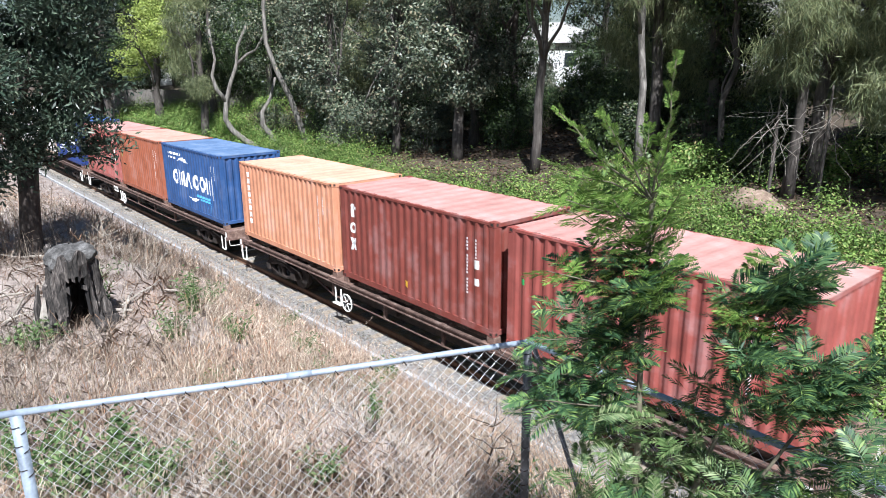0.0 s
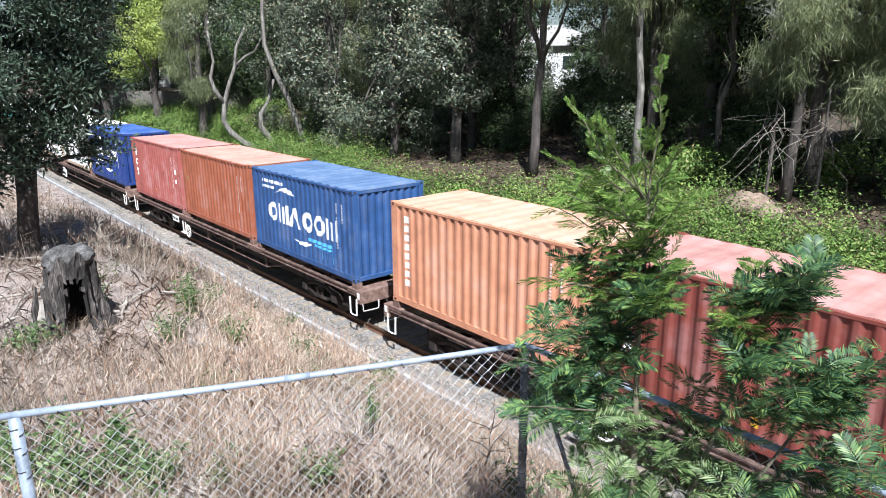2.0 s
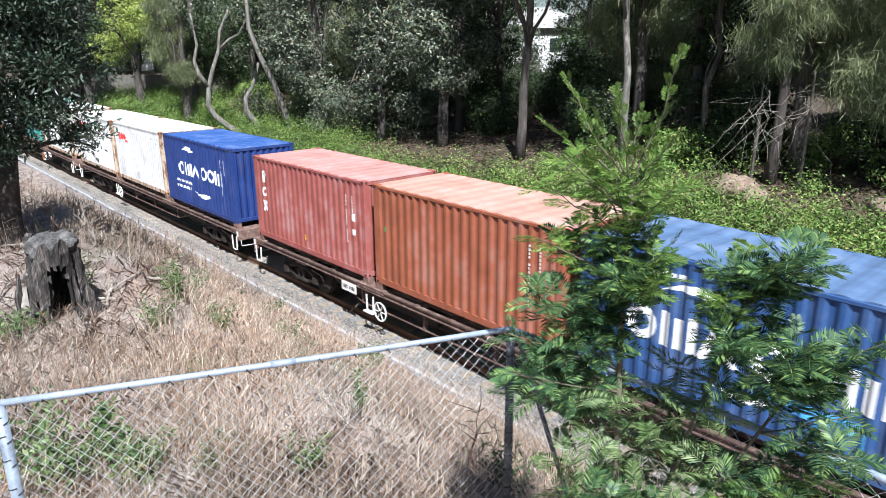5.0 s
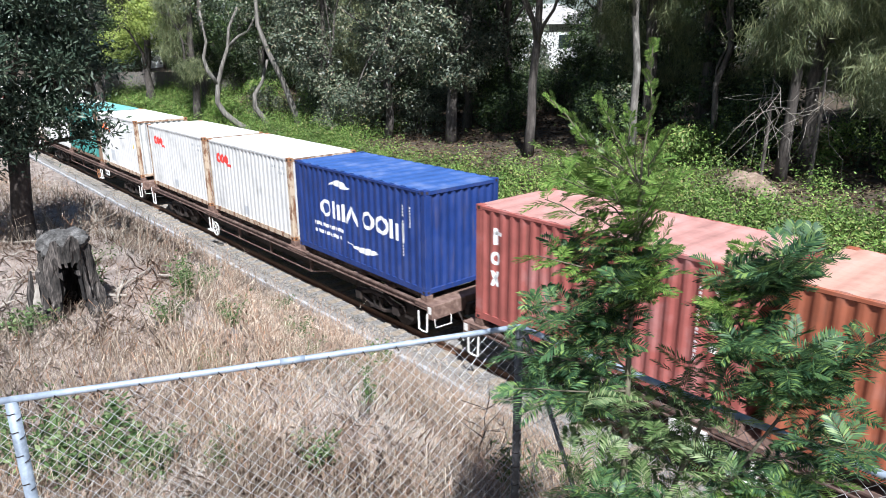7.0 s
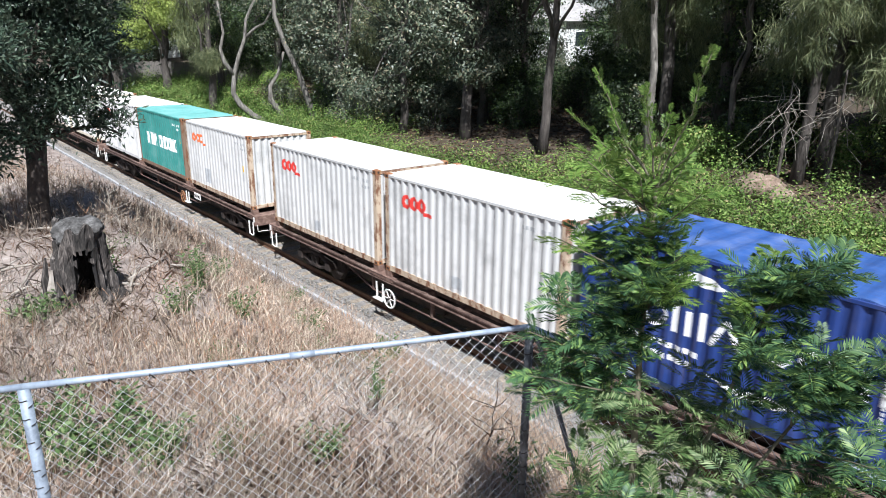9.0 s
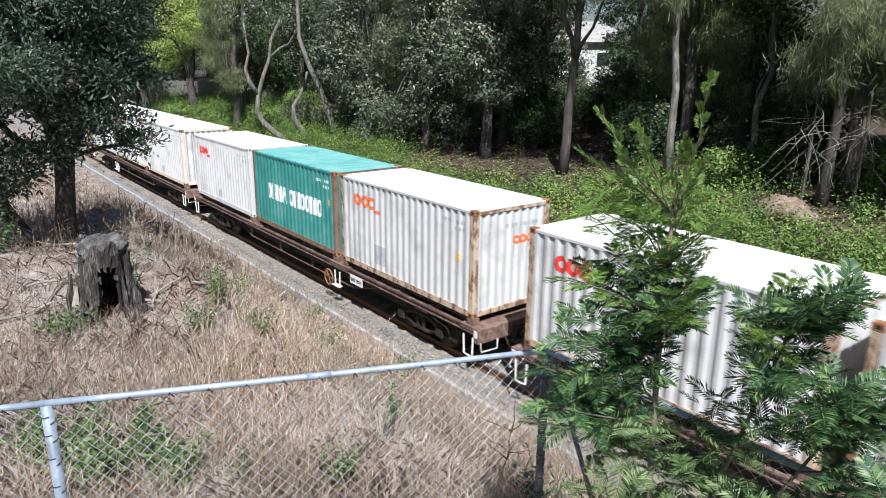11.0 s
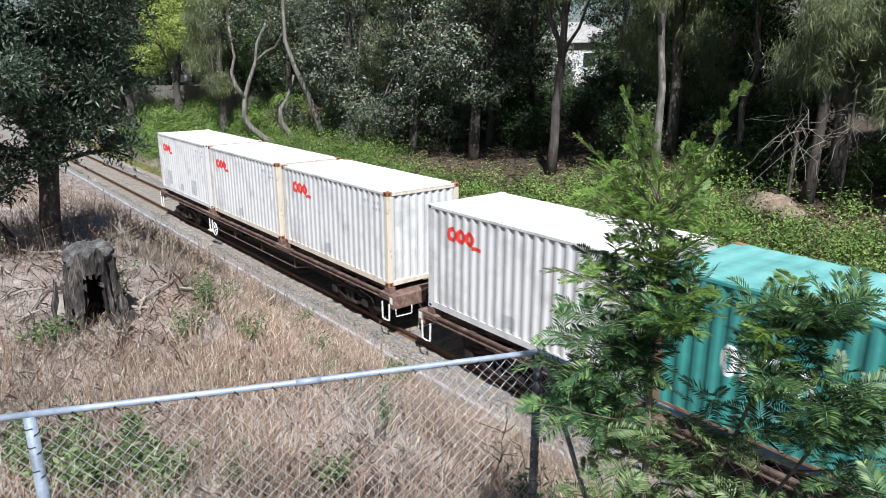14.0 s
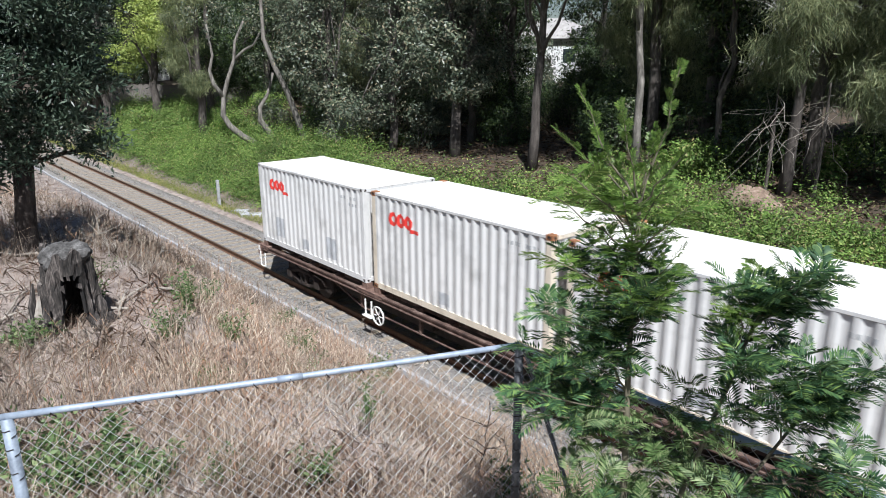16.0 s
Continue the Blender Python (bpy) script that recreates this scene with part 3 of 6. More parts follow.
def wheelset():
    bm = bmesh.new()
    for s in (-1, 1):
        tube(bm, [(0, s * 0.70, 0), (0, s * 0.725, 0), (0, s * 0.73, 0), (0, s * 0.82, 0)], [0.485, 0.485, 0.46, 0.455], 20)
        tube(bm, [(0, s * 0.821, 0), (0, s * 0.95, 0), (0, s * 1.05, 0)], [0.16, 0.12, 0.1], 10)
        for k in range(5):  # lightening bosses on the wheel face
            a = 2 * math.pi * k / 5
            tube(bm, [(0.28 * math.cos(a), s * 0.82, 0.28 * math.sin(a)), (0.28 * math.cos(a), s * 0.826, 0.28 * math.sin(a))], 0.055, 8)
    tube(bm, [(0, -0.7, 0), (0, 0.7, 0)], 0.085, 10)
    return bm


def bogie(parent, x, wheels):
    bm = bmesh.new()
    for s in (-1, 1):
        y = s * 1.0
        for q in (-1, 1):
            tube(bm, [(q * 0.95, y, 0.56), (q * 0.55, y, 0.62), (q * 0.3, y, 0.72)], [0.09, 0.08, 0.08], 6)
            tube(bm, [(q * 0.95, y, 0.5), (q * 0.5, y, 0.36), (q * 0.3, y, 0.3)], [0.08, 0.07, 0.07], 6)
            box(bm, q * 0.85 - 0.14, q * 0.85 + 0.14, y - 0.12, y + 0.12, 0.34, 0.6, 0.02)
            tube(bm, [(q * 0.13, y + s * 0.02, 0.36), (q * 0.13, y + s * 0.02, 0.62)], 0.075, 8)
        box(bm, -0.36, 0.36, y - 0.09, y + 0.09, 0.26, 0.36, 0.02)
        box(bm, -0.36, 0.36, y - 0.09, y + 0.09, 0.66, 0.76, 0.02)
        for q in (-1, 1):
            tube(bm, [(q * 0.4, y * 0.8, 0.25), (q * 1.35, y * 0.8, 0.4), (q * 1.4, y * 0.8, 0.75)], 0.03, 5)
            box(bm, q * 1.32 - 0.05, q * 1.32 + 0.05, y * 0.75 - 0.06, y * 0.75 + 0.06, 0.28, 0.62, 0.01)
    box(bm, -0.2, 0.2, -1.05, 1.05, 0.5, 0.78, 0.03)
    b = part("bogie", bm, M_DARK, parent)
    b.matrix_basis = pose(x, 0, 0)
    for q in (-1, 1):
        w = part("wheelset", wheelset(), M_DARK, b)
        w.matrix_basis = pose(q * 0.85, 0, 0.46)
        wheels.append((w, q * 0.85))


def stirrup(bm, x, y, z0, z1, w):
    tube(bm, [(x - w / 2, y, z1), (x - w / 2 + 0.02, y, z0 + 0.02), (x, y, z0), (x + w / 2 - 0.02, y, z0 + 0.02), (x + w / 2, y, z1)], 0.022, 6)


def wagon(wheels, plate, ahead_brake=False):
    top = thing("container_wagon", label="rusty brown skeletal flat wagon carrying three containers", category="wagon", group="wagons of the train")
    half = (3 * C_LEN + 2 * C_GAP) / 2 + 0.22
    deck = 1.13
    for s in (-1, 1):
        bm = bmesh.new()
        y = s * 1.28
        extruded(bm, [(y, deck), (y, deck - 0.035), (y - s * 0.015, deck - 0.05), (y - s * 0.03, deck - 0.12), (y, deck - 0.13), (y, deck - 0.155), (y - s * 0.11, deck - 0.155), (y - s * 0.11, deck - 0.14),
                      (y - s * 0.045, deck - 0.125), (y - s * 0.03, deck - 0.04), (y - s * 0.11, deck - 0.02), (y - s * 0.11, deck)], -half, half)
        part("side_sill", bm, M_WAGON, top)
        bm = bmesh.new()
        box(bm, -half + 0.3, half - 0.3, s * 0.86 - 0.05, s * 0.86 + 0.05, deck - 0.08, deck + 0.02, 0.006)
        part("inner_rail", bm, M_WAGON, top)
        bm = bmesh.new()
        tube(bm, [(-5.2, s * 1.1, deck - 0.26), (-3.8, s * 1.1, 0.5), (3.8, s * 1.1, 0.5), (5.2, s * 1.1, deck - 0.26)], 0.03, 6)
        for q in (-3.8, -1.2, 1.2, 3.8):
            box(bm, q - 0.04, q + 0.04, s * 1.1 - 0.04, s * 1.1 + 0.04, 0.5, deck - 0.25)
        part("truss_rod", bm, M_WAGON, top)
    bm = bmesh.new()
    box(bm, -half, half, -0.2, 0.2, deck - 0.55, deck - 0.05, 0.02)
    # wide dark box for underframe gear, added to stop light passing beneath
    box(bm, -half + 4.0, half - 4.0, -0.62, 0.62, 0.36, deck - 0.16, 0.03)
    part("centre_sill_and_filler", bm, M_DARK, top)
    # cross bearers under the container corners, and lighter ones between
    for k in range(3):
        x0 = -half + 0.22 + k * (C_LEN + C_GAP)
        for x in (x0 + 0.1, x0 + C_LEN - 0.1):
            bm = bmesh.new()
            box(bm, x - 0.28, x + 0.28, -1.279, 1.279, deck - 0.1, deck + 0.015, 0.008)
            for s in (-1, 1):
                box(bm, x - 0.12, x + 0.12, s * 1.11 - 0.1, s * 1.11 + 0.1, deck + 0.014, DECK - 0.002, 0.008)
            part("bolster", bm, M_DECKPLATE, top)
        for x in (x0 + 1.6, x0 + 2.9, x0 + 4.3):
            bm = bmesh.new()
            box(bm, x - 0.09, x + 0.09, -1.17, 1.17, deck - 0.14, deck - 0.01, 0.006)
            part("cross_bearer", bm, M_DECKPLATE, top)
    for s in (-1, 1):
        bm = bmesh.new()
        box(bm, s * half - 0.1, s * half + 0.1, -1.3, 1.3, deck - 0.34, deck + 0.02, 0.012)
        head = part("headstock", bm, M_DECKPLATE, top)
        bm = bmesh.new()
        box(bm, s * (half + 0.1) - 0.06, s * (half + 0.1) + 0.12 * s, -0.2, 0.2, 0.66, 0.98, 0.02)
        tube(bm, [(s * half, 0, 0.84), (s * (half + 0.45), 0, 0.84)], 0.09, 8)
        box(bm, min(s * (half + 0.4), s * (half + 0.62)), max(s * (half + 0.4), s * (half + 0.62)), -0.15 - 0.04 * s, 0.15 - 0.04 * s, 0.66, 1.02, 0.04)
        part("coupler", bm, M_DARK, top)
        bm = bmesh.new()
        tube(bm, [(s * (half + 0.1), -0.45, 0.8), (s * (half + 0.3), -0.42, 0.5), (s * (half + 0.55), -0.36, 0.45), (s * (half + 0.75), -0.32, 0.55)], 0.025, 6)
        part("brake_hose", bm, M_DARK, top)
        for d in (-1, 1):
            bm = bmesh.new()
            stirrup(bm, s * (half - 0.25), d * 1.31, 0.42, deck - 0.22, 0.34)
            part("step_stirrup", bm, M_WHITE, top, "white painted step stirrup")
            bm = bmesh.new()
            tube(bm, [(s * (half + 0.13), d * 1.25, deck - 0.3), (s * (half + 0.16), d * 1.25, 0.62), (s * (half + 0.16), d * 0.75, 0.6), (s * (half + 0.13), d * 0.72, deck - 0.3)], 0.014, 5)
            part("hand_rail", bm, M_WHITE, top, "white painted shunter's rail")
            bm = bmesh.new()
            box(bm, s * half - 0.06, s * half + 0.06, d * 1.302 - 0.003, d * 1.302 + 0.003, deck - 0.2, deck - 0.02)
            part("end_plate", bm, M_WHITE, head, "small white end plate")
    # hand brake and step at the joint of the loads
    for d in (-1, 1):
        x = (-half + 0.22 + C_LEN + 0.2) * (-1 if ahead_brake else 1)
        bm = bmesh.new()
        stirrup(bm, x, d * 1.31, 0.46, deck - 0.22, 0.3)
        box(bm, x - 0.2, x + 0.2, d * 1.33 - 0.07, d * 1.33 + 0.07, 0.44, 0.47)
        part("brake_step", bm, M_WHITE, top, "white painted step")
        bm = bmesh.new()
        c, y = x + (-0.5 if ahead_brake else 0.48), d * 1.34
        pts = [(c + 0.25 * math.cos(2 * math.pi * k / 20), y, 0.6 + 0.25 * math.sin(2 * math.pi * k / 20)) for k in range(21)]
        tube(bm, pts, 0.02, 6, False)
        wheel = part("brake_wheel", bm, M_RUST if ahead_brake else M_WHITE, top, "rusty spoked hand-brake wheel" if ahead_brake else "white spoked hand-brake wheel")
        for k in range(6):
            a = 2 * math.pi * k / 6
            bm = bmesh.new()
            tube(bm, [(c, y, 0.6), (c + 0.245 * math.cos(a), y, 0.6 + 0.245 * math.sin(a))], 0.013, 5)
            part("spoke", bm, M_RUST if ahead_brake else M_WHITE, wheel)
        bm = bmesh.new()
        tube(bm, [(c, y - d * 0.25, 0.6), (c, y + d * 0.03, 0.6)], 0.035, 8)
        part("hub", bm, M_DARK, wheel)
    if plate:
        bm = bmesh.new()
        box(bm, plate - 0.34, plate + 0.34, -1.305, -1.285, deck - 0.38, deck - 0.12, 0.004)
        pl = part("number_plate", bm, M_WHITE, top, "white plate with dark figures")
        bm = bmesh.new()
        for k in range(9):
            if k != 4:
                box(bm, plate - 0.29 + 0.065 * k, plate - 0.25 + 0.065 * k, -1.309, -1.306, deck - 0.3, deck - 0.2)
        part("plate_figures", bm, M_DARK, pl)
    bm = bmesh.new()
    tube(bm, [(1.2, 0.55, 0.66), (2.2, 0.55, 0.66)], 0.2, 12)
    part("air_reservoir", bm, M_DARK, top)
    bm = bmesh.new()
    box(bm, -1.6, -1.0, -0.9, -0.5, 0.55, 0.85, 0.02)
    part("valve_box", bm, M_DARK, top)
    bogie(top, -half + 2.5, wheels)
    bogie(top, half - 2.5, wheels)
    return top


def white_paint(name, rust, tone=0.6):
    return paint(name, (tone, tone * 0.985, tone * 0.95), rust, 0.1, 0.5)


P_RED = paint("faded_red_paint", (0.29, 0.07, 0.055), 0.25, 0.2)
P_MAROON = paint("maroon_paint", (0.2, 0.045, 0.032), 0.45, 0.12)
P_PINKRED = paint("chalky_red_paint", (0.32, 0.088, 0.072), 0.3, 0.16)
P_BROWN = paint("orange_brown_paint", (0.3, 0.088, 0.042), 0.2, 0.1)
P_ORANGE = paint("faded_orange_paint", (0.57, 0.255, 0.145), 0.03, 0.15)
P_BLUE = paint("blue_paint", (0.025, 0.075, 0.21), 0.08, 0.08)
P_DEEPBLUE = paint("deep_blue_paint", (0.01, 0.034, 0.165), 0.04, 0.03)
P_GREEN = paint("sea_green_paint", (0.04, 0.235, 0.205), 0.16, 0.1)
P_W1, P_W2 = white_paint("white_paint", 0.12), white_paint("rust_stained_white_paint", 0.3, 0.57)
P_POST = paint("rust_streaked_post_paint", (0.5, 0.39, 0.28), 1.05, 0.1, 0.6)
P_PALEPOST = paint("cream_post_paint", (0.66, 0.58, 0.46), 0.6, 0.1, 0.6)
P_RUSTPOST = paint("rusty_brown_post_paint", (0.2, 0.13, 0.085), 0.9, 0.05, 0.7)
# roof paints: paler than the sides, with the high sun's brightness in the colour
R_PINK = paint("sunlit_red_roof", (0.43, 0.22, 0.19), 0.12, 0.12)
R_ORANGE = paint("sunlit_orange_roof", (0.56, 0.32, 0.22), 0.1, 0.12)
R_PEACH = paint("sunlit_brown_roof", (0.47, 0.26, 0.2), 0.12, 0.12)
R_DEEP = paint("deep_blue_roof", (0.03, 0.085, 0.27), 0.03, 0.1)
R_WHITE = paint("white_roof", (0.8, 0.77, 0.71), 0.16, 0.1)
R_BLUE = paint("sunlit_blue_roof", (0.085, 0.145, 0.26), 0.12, 0.1, 0.6)
R_GREEN = paint("sunlit_green_roof", (0.14, 0.37, 0.34), 0.1, 0.12, 0.6)

CONTAINERS = []  # thing, wagon number, slot (0 is the leading one)
WAGONS, WHEELS = [], []


def build_train():
    red = "weathered red corrugated steel container on a flat wagon"
    loads = [
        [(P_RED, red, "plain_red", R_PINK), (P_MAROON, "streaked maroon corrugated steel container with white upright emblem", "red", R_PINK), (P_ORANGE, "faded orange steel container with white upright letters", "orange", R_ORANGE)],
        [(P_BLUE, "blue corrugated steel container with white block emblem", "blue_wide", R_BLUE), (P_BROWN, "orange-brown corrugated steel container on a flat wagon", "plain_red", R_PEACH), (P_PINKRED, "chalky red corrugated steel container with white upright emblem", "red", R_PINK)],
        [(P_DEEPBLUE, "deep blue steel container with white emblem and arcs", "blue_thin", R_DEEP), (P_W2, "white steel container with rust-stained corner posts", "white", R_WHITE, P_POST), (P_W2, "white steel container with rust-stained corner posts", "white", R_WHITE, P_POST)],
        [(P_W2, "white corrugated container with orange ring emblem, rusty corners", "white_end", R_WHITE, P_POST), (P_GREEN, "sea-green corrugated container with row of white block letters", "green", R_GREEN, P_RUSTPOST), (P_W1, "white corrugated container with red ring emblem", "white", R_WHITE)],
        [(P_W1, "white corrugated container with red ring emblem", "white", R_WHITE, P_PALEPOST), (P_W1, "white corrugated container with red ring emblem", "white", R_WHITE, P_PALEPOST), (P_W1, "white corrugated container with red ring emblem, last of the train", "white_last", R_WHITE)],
    ]
    for w, load in enumerate(loads):
        wheels = []
        WAGONS.append(wagon(wheels, {1: -4.2, 3: 4.3}.get(w, 0), w == 3))
        WHEELS.append(wheels)
        for slot, (mat, label, mark, roof, *post) in enumerate(load):
            CONTAINERS.append((container(mat, label, mark, roof, post[0] if post else None, 0.03 if "lue" in label else 0.02), w, slot))


build_train()


# ---- plants and wood: shared makers ----
M_BARK = surface("grey_bark", [(0.25, (0.035, 0.028, 0.024)), (0.55, (0.085, 0.072, 0.062)), (0.8, (0.17, 0.15, 0.13))], 3, 0.95, 0, 0.8, 0.03, (2.5, 2.5, 0.5))
M_PALEBARK = surface("pale_bark", [(0.25, (0.05, 0.043, 0.037)), (0.52, (0.16, 0.145, 0.125)), (0.8, (0.36, 0.33, 0.29))], 3, 0.9, 0, 0.6, 0.02, (2.5, 2.5, 0.5))
M_DEADWOOD = surface("dead_wood", [(0.25, (0.16, 0.13, 0.1)), (0.7, (0.4, 0.36, 0.31))], 6, 0.9, 0, 0.5, 0.01)
M_DARKTWIG = surface("dark_twig", [(0.25, (0.03, 0.02, 0.015)), (0.7, (0.1, 0.07, 0.05))], 6, 0.9, 0, 0.5, 0.01)
L_GUM = leafy("grey_green_leaves", [(0, (0.032, 0.048, 0.032)), (0.4, (0.078, 0.102, 0.066)), (0.75, (0.145, 0.172, 0.115)), (1, (0.24, 0.205, 0.14))], 0.45, 0.06, 0.45)
L_DARK = leafy("dark_green_leaves", [(0, (0.012, 0.024, 0.011)), (0.6, (0.032, 0.055, 0.02)), (0.93, (0.075, 0.115, 0.035)), (1, (0.14, 0.19, 0.055))], 0.5, 0.06)
L_BRIGHT = leafy("yellow_green_leaves", [(0, (0.14, 0.2, 0.045)), (0.5, (0.27, 0.34, 0.085)), (1, (0.4, 0.46, 0.14))], 0.5, 0.25)
L_NEEDLE = leafy("wispy_needles", [(0, (0.075, 0.1, 0.05)), (0.5, (0.17, 0.2, 0.1)), (1, (0.31, 0.325, 0.175))], 0.5, 0.2)
L_SHRUB = leafy("shrub_leaves", [(0, (0.06, 0.12, 0.025)), (0.5, (0.14, 0.235, 0.052)), (0.9, (0.25, 0.34, 0.095)), (1, (0.36, 0.3, 0.15))], 0.55, 0.2)
L_WEED = leafy("weed_leaves", [(0, (0.055, 0.105, 0.036)), (0.5, (0.115, 0.185, 0.066)), (1, (0.26, 0.32, 0.16))], 0.5, 0.25)
L_LITTER = leafy("leaf_litter", [(0, (0.03, 0.02, 0.013)), (0.5, (0.075, 0.05, 0.032)), (1, (0.17, 0.11, 0.07))], 0.85, 0.0)
L_NEARTREE = leafy("banksia_leaves", [(0, (0.02, 0.036, 0.024)), (0.5, (0.042, 0.066, 0.045)), (0.88, (0.075, 0.105, 0.073)), (1, (0.14, 0.17, 0.12))], 0.42, 0.06, 0.35)


def leaf_mesh(name, pts, length, width, mat, g, parent=None, label="", droop=0.0, flat=0.0, facing=None, radial=0.0):
    """Many small pointed leaves, one at each point, hanging by droop. facing: the way each leaf's face turns; radial: how far it points that way instead."""
    n = len(pts)
    a = g.normal(size=(n, 3))
    if facing is not None:
        turned = np.asarray(facing) + g.normal(size=(n, 3)) * .45
        turned /= np.linalg.norm(turned, axis=1)[:, None]
        a = a - turned * (a * turned).sum(1)[:, None] + turned * radial * 1.6
    a[:, 2] = a[:, 2] * (1 - flat) - droop * 2.2
    a /= np.linalg.norm(a, axis=1)[:, None]
    b = np.cross(a, g.normal(size=(n, 3)) if facing is None else (turned if radial == 0 else turned * .4 + g.normal(size=(n, 3)) * .8 + (0, 0, .9)))
    b /= np.linalg.norm(b, axis=1)[:, None] + 1e-9
    if facing is not None and radial == 0:
        b = np.cross(np.cross(a, b), a)
    ln, wd = (length * g.uniform(.6, 1.4, n))[:, None], (width * g.uniform(.6, 1.3, n))[:, None]
    p = np.asarray(pts)
    v = np.stack([p, p + a * ln * .45 + b * wd * .5, p + a * ln, p + a * ln * .45 - b * wd * .5], 1).reshape(-1, 3)
    return mesh_of(name, v, np.arange(4 * n).reshape(n, 4), mat, parent, label)


def clumped(g, blobs, per, spread, shell=0.55):
    """Points in clumps that fill the outer part of ellipsoids (x, y, z, rx, ry, rz, clumps), and the way out of its clump at each."""
    out, ways = [], []
    for x, y, z, rx, ry, rz, n in blobs:
        d = g.normal(size=(n, 3))
        d /= np.linalg.norm(d, axis=1)[:, None]
        r = g.uniform(shell ** 3, 1, n) ** (1 / 3)
        c = d * r[:, None] * (rx, ry, rz) + (x, y, z)
        k = g.integers(per // 2, per * 3 // 2, n)
        c, d = np.repeat(c, k, 0), np.repeat(d, k, 0)
        s = np.repeat(g.uniform(.6, 1.5, n), k)[:, None] * spread
        off = g.normal(size=c.shape)
        out.append(c + off * s * (1, 1, .7))
        ways.append(off / np.linalg.norm(off, axis=1)[:, None] + d * .5 + (0, 0, .35))
    return np.concatenate(out), np.concatenate(ways)


def wavy(rnd, a, b, n, amount):
    a, b = Vector(a), Vector(b)
    out = []
    for k in range(n + 1):
        f = k / n
        out.append(a.lerp(b, f) + Vector((rnd.uniform(-1, 1), rnd.uniform(-1, 1), rnd.uniform(-.4, .4))) * amount * math.sin(math.pi * min(1, f * 1.1 + .05)))
    out[0], out[-1] = a, b
    return out


def tree(seed, x, y, label, high, radius, blobs, leaf, bark=None, lean=(0, 0), size=(.16, .06), per=26, spread=.35, droop=0.1, limbs=7, name="tree", bare=0.35, z=None):
    """A tapered trunk with limbs that run out to the clumps of an uneven crown. blobs are in the tree's own space."""
    rnd, g = random.Random(seed), np.random.default_rng(seed)
    ground = float(height(x, y)) - 0.15 if z is None else z
    top = thing(name, x, y, ground, label=label, category="tree")
    bm = bmesh.new()
    tip = Vector((lean[0], lean[1], high))
    path = wavy(rnd, (0, 0, 0), tip, 9, high * (0.009 if droop > .3 else 0.02))
    tube(bm, path, [radius * (1.25 if k == 0 else 1) * (1 - 0.8 * (k / 9) ** 1.1) for k in range(10)], 9)
    trunk = part("trunk", bm, bark or M_BARK, top, smooth=True)
    for k in range(limbs):
        bx, by, bz, rx, ry, rz, _ = blobs[k % len(blobs)]
        f = rnd.uniform(bare, 0.9)
        i = min(8, int(f * 9))
        end = Vector((bx + rnd.uniform(-.75, .75) * rx, by + rnd.uniform(-.75, .75) * ry, bz + rnd.uniform(-.5, .7) * rz))
        bm = bmesh.new()
        w = wavy(rnd, path[i], end, 6, 0.28)
        r0 = radius * (1 - 0.8 * f) * 0.55
        tube(bm, w, [r0 * (1 - 0.13 * q) for q in range(7)], 6)
        for q in (3, 4, 5):
            e = w[q] + Vector((rnd.uniform(-1, 1), rnd.uniform(-1, 1), rnd.uniform(-.3, .8))) * 0.9
            tube(bm, [w[q], w[q].lerp(e, .5) + Vector((0, 0, .08)), e], [r0 * .4, r0 * .3, r0 * .12], 4)
        part("limb", bm, bark or M_BARK, trunk, smooth=True)
    pts, ways = clumped(g, blobs, per, spread)
    leaf_mesh("crown", pts, size[0], size[1], leaf, g, top, droop=droop, facing=None if droop > .3 else ways)
    return top


def blob_crown(g, high, wide, low, n, clumps):
    """Overlapping lobes between the heights low and high."""
    out = []
    for k in range(n):
        f = (k + .5) / n
        a, r = g.uniform(0, 6.28), wide * g.uniform(.25, .62) * (1 - .45 * f)
        rad = wide * g.uniform(.38, .58) * (1 - .35 * abs(f - .4))
        out.append((r * math.cos(a), r * math.sin(a), low + (high - low) * f, rad, rad, rad * .8, clumps))
    return out


# ---- chain-link fence ----
M_GALV = surface("galvanised_steel", [(0.25, (0.2, 0.235, 0.285)), (0.55, (0.3, 0.35, 0.42)), (0.8, (0.42, 0.47, 0.53))], 9, 0.5, 0.2, 0.15, 0.002)
M_WIRE = plain("galvanised_wire", (0.47, 0.47, 0.475), 0.45, 0.3)
M_OLDPOST = surface("weathered_post", [(0.25, (0.04, 0.04, 0.042)), (0.55, (0.12, 0.125, 0.13)), (0.8, (0.26, 0.27, 0.28))], 7, 0.6, 0.3, 0.2, 0.003)
M_BLUEPOST = surface("dull_galvanised_post", [(0.25, (0.12, 0.14, 0.17)), (0.55, (0.24, 0.28, 0.33)), (0.8, (0.36, 0.4, 0.45))], 7, 0.6, 0.2, 0.2, 0.003)
FENCE_TOP = 5.6
CORNER, LEFT = Vector((-2.50, 2.77, 0)), Vector((-3.53, 0.33, 0))


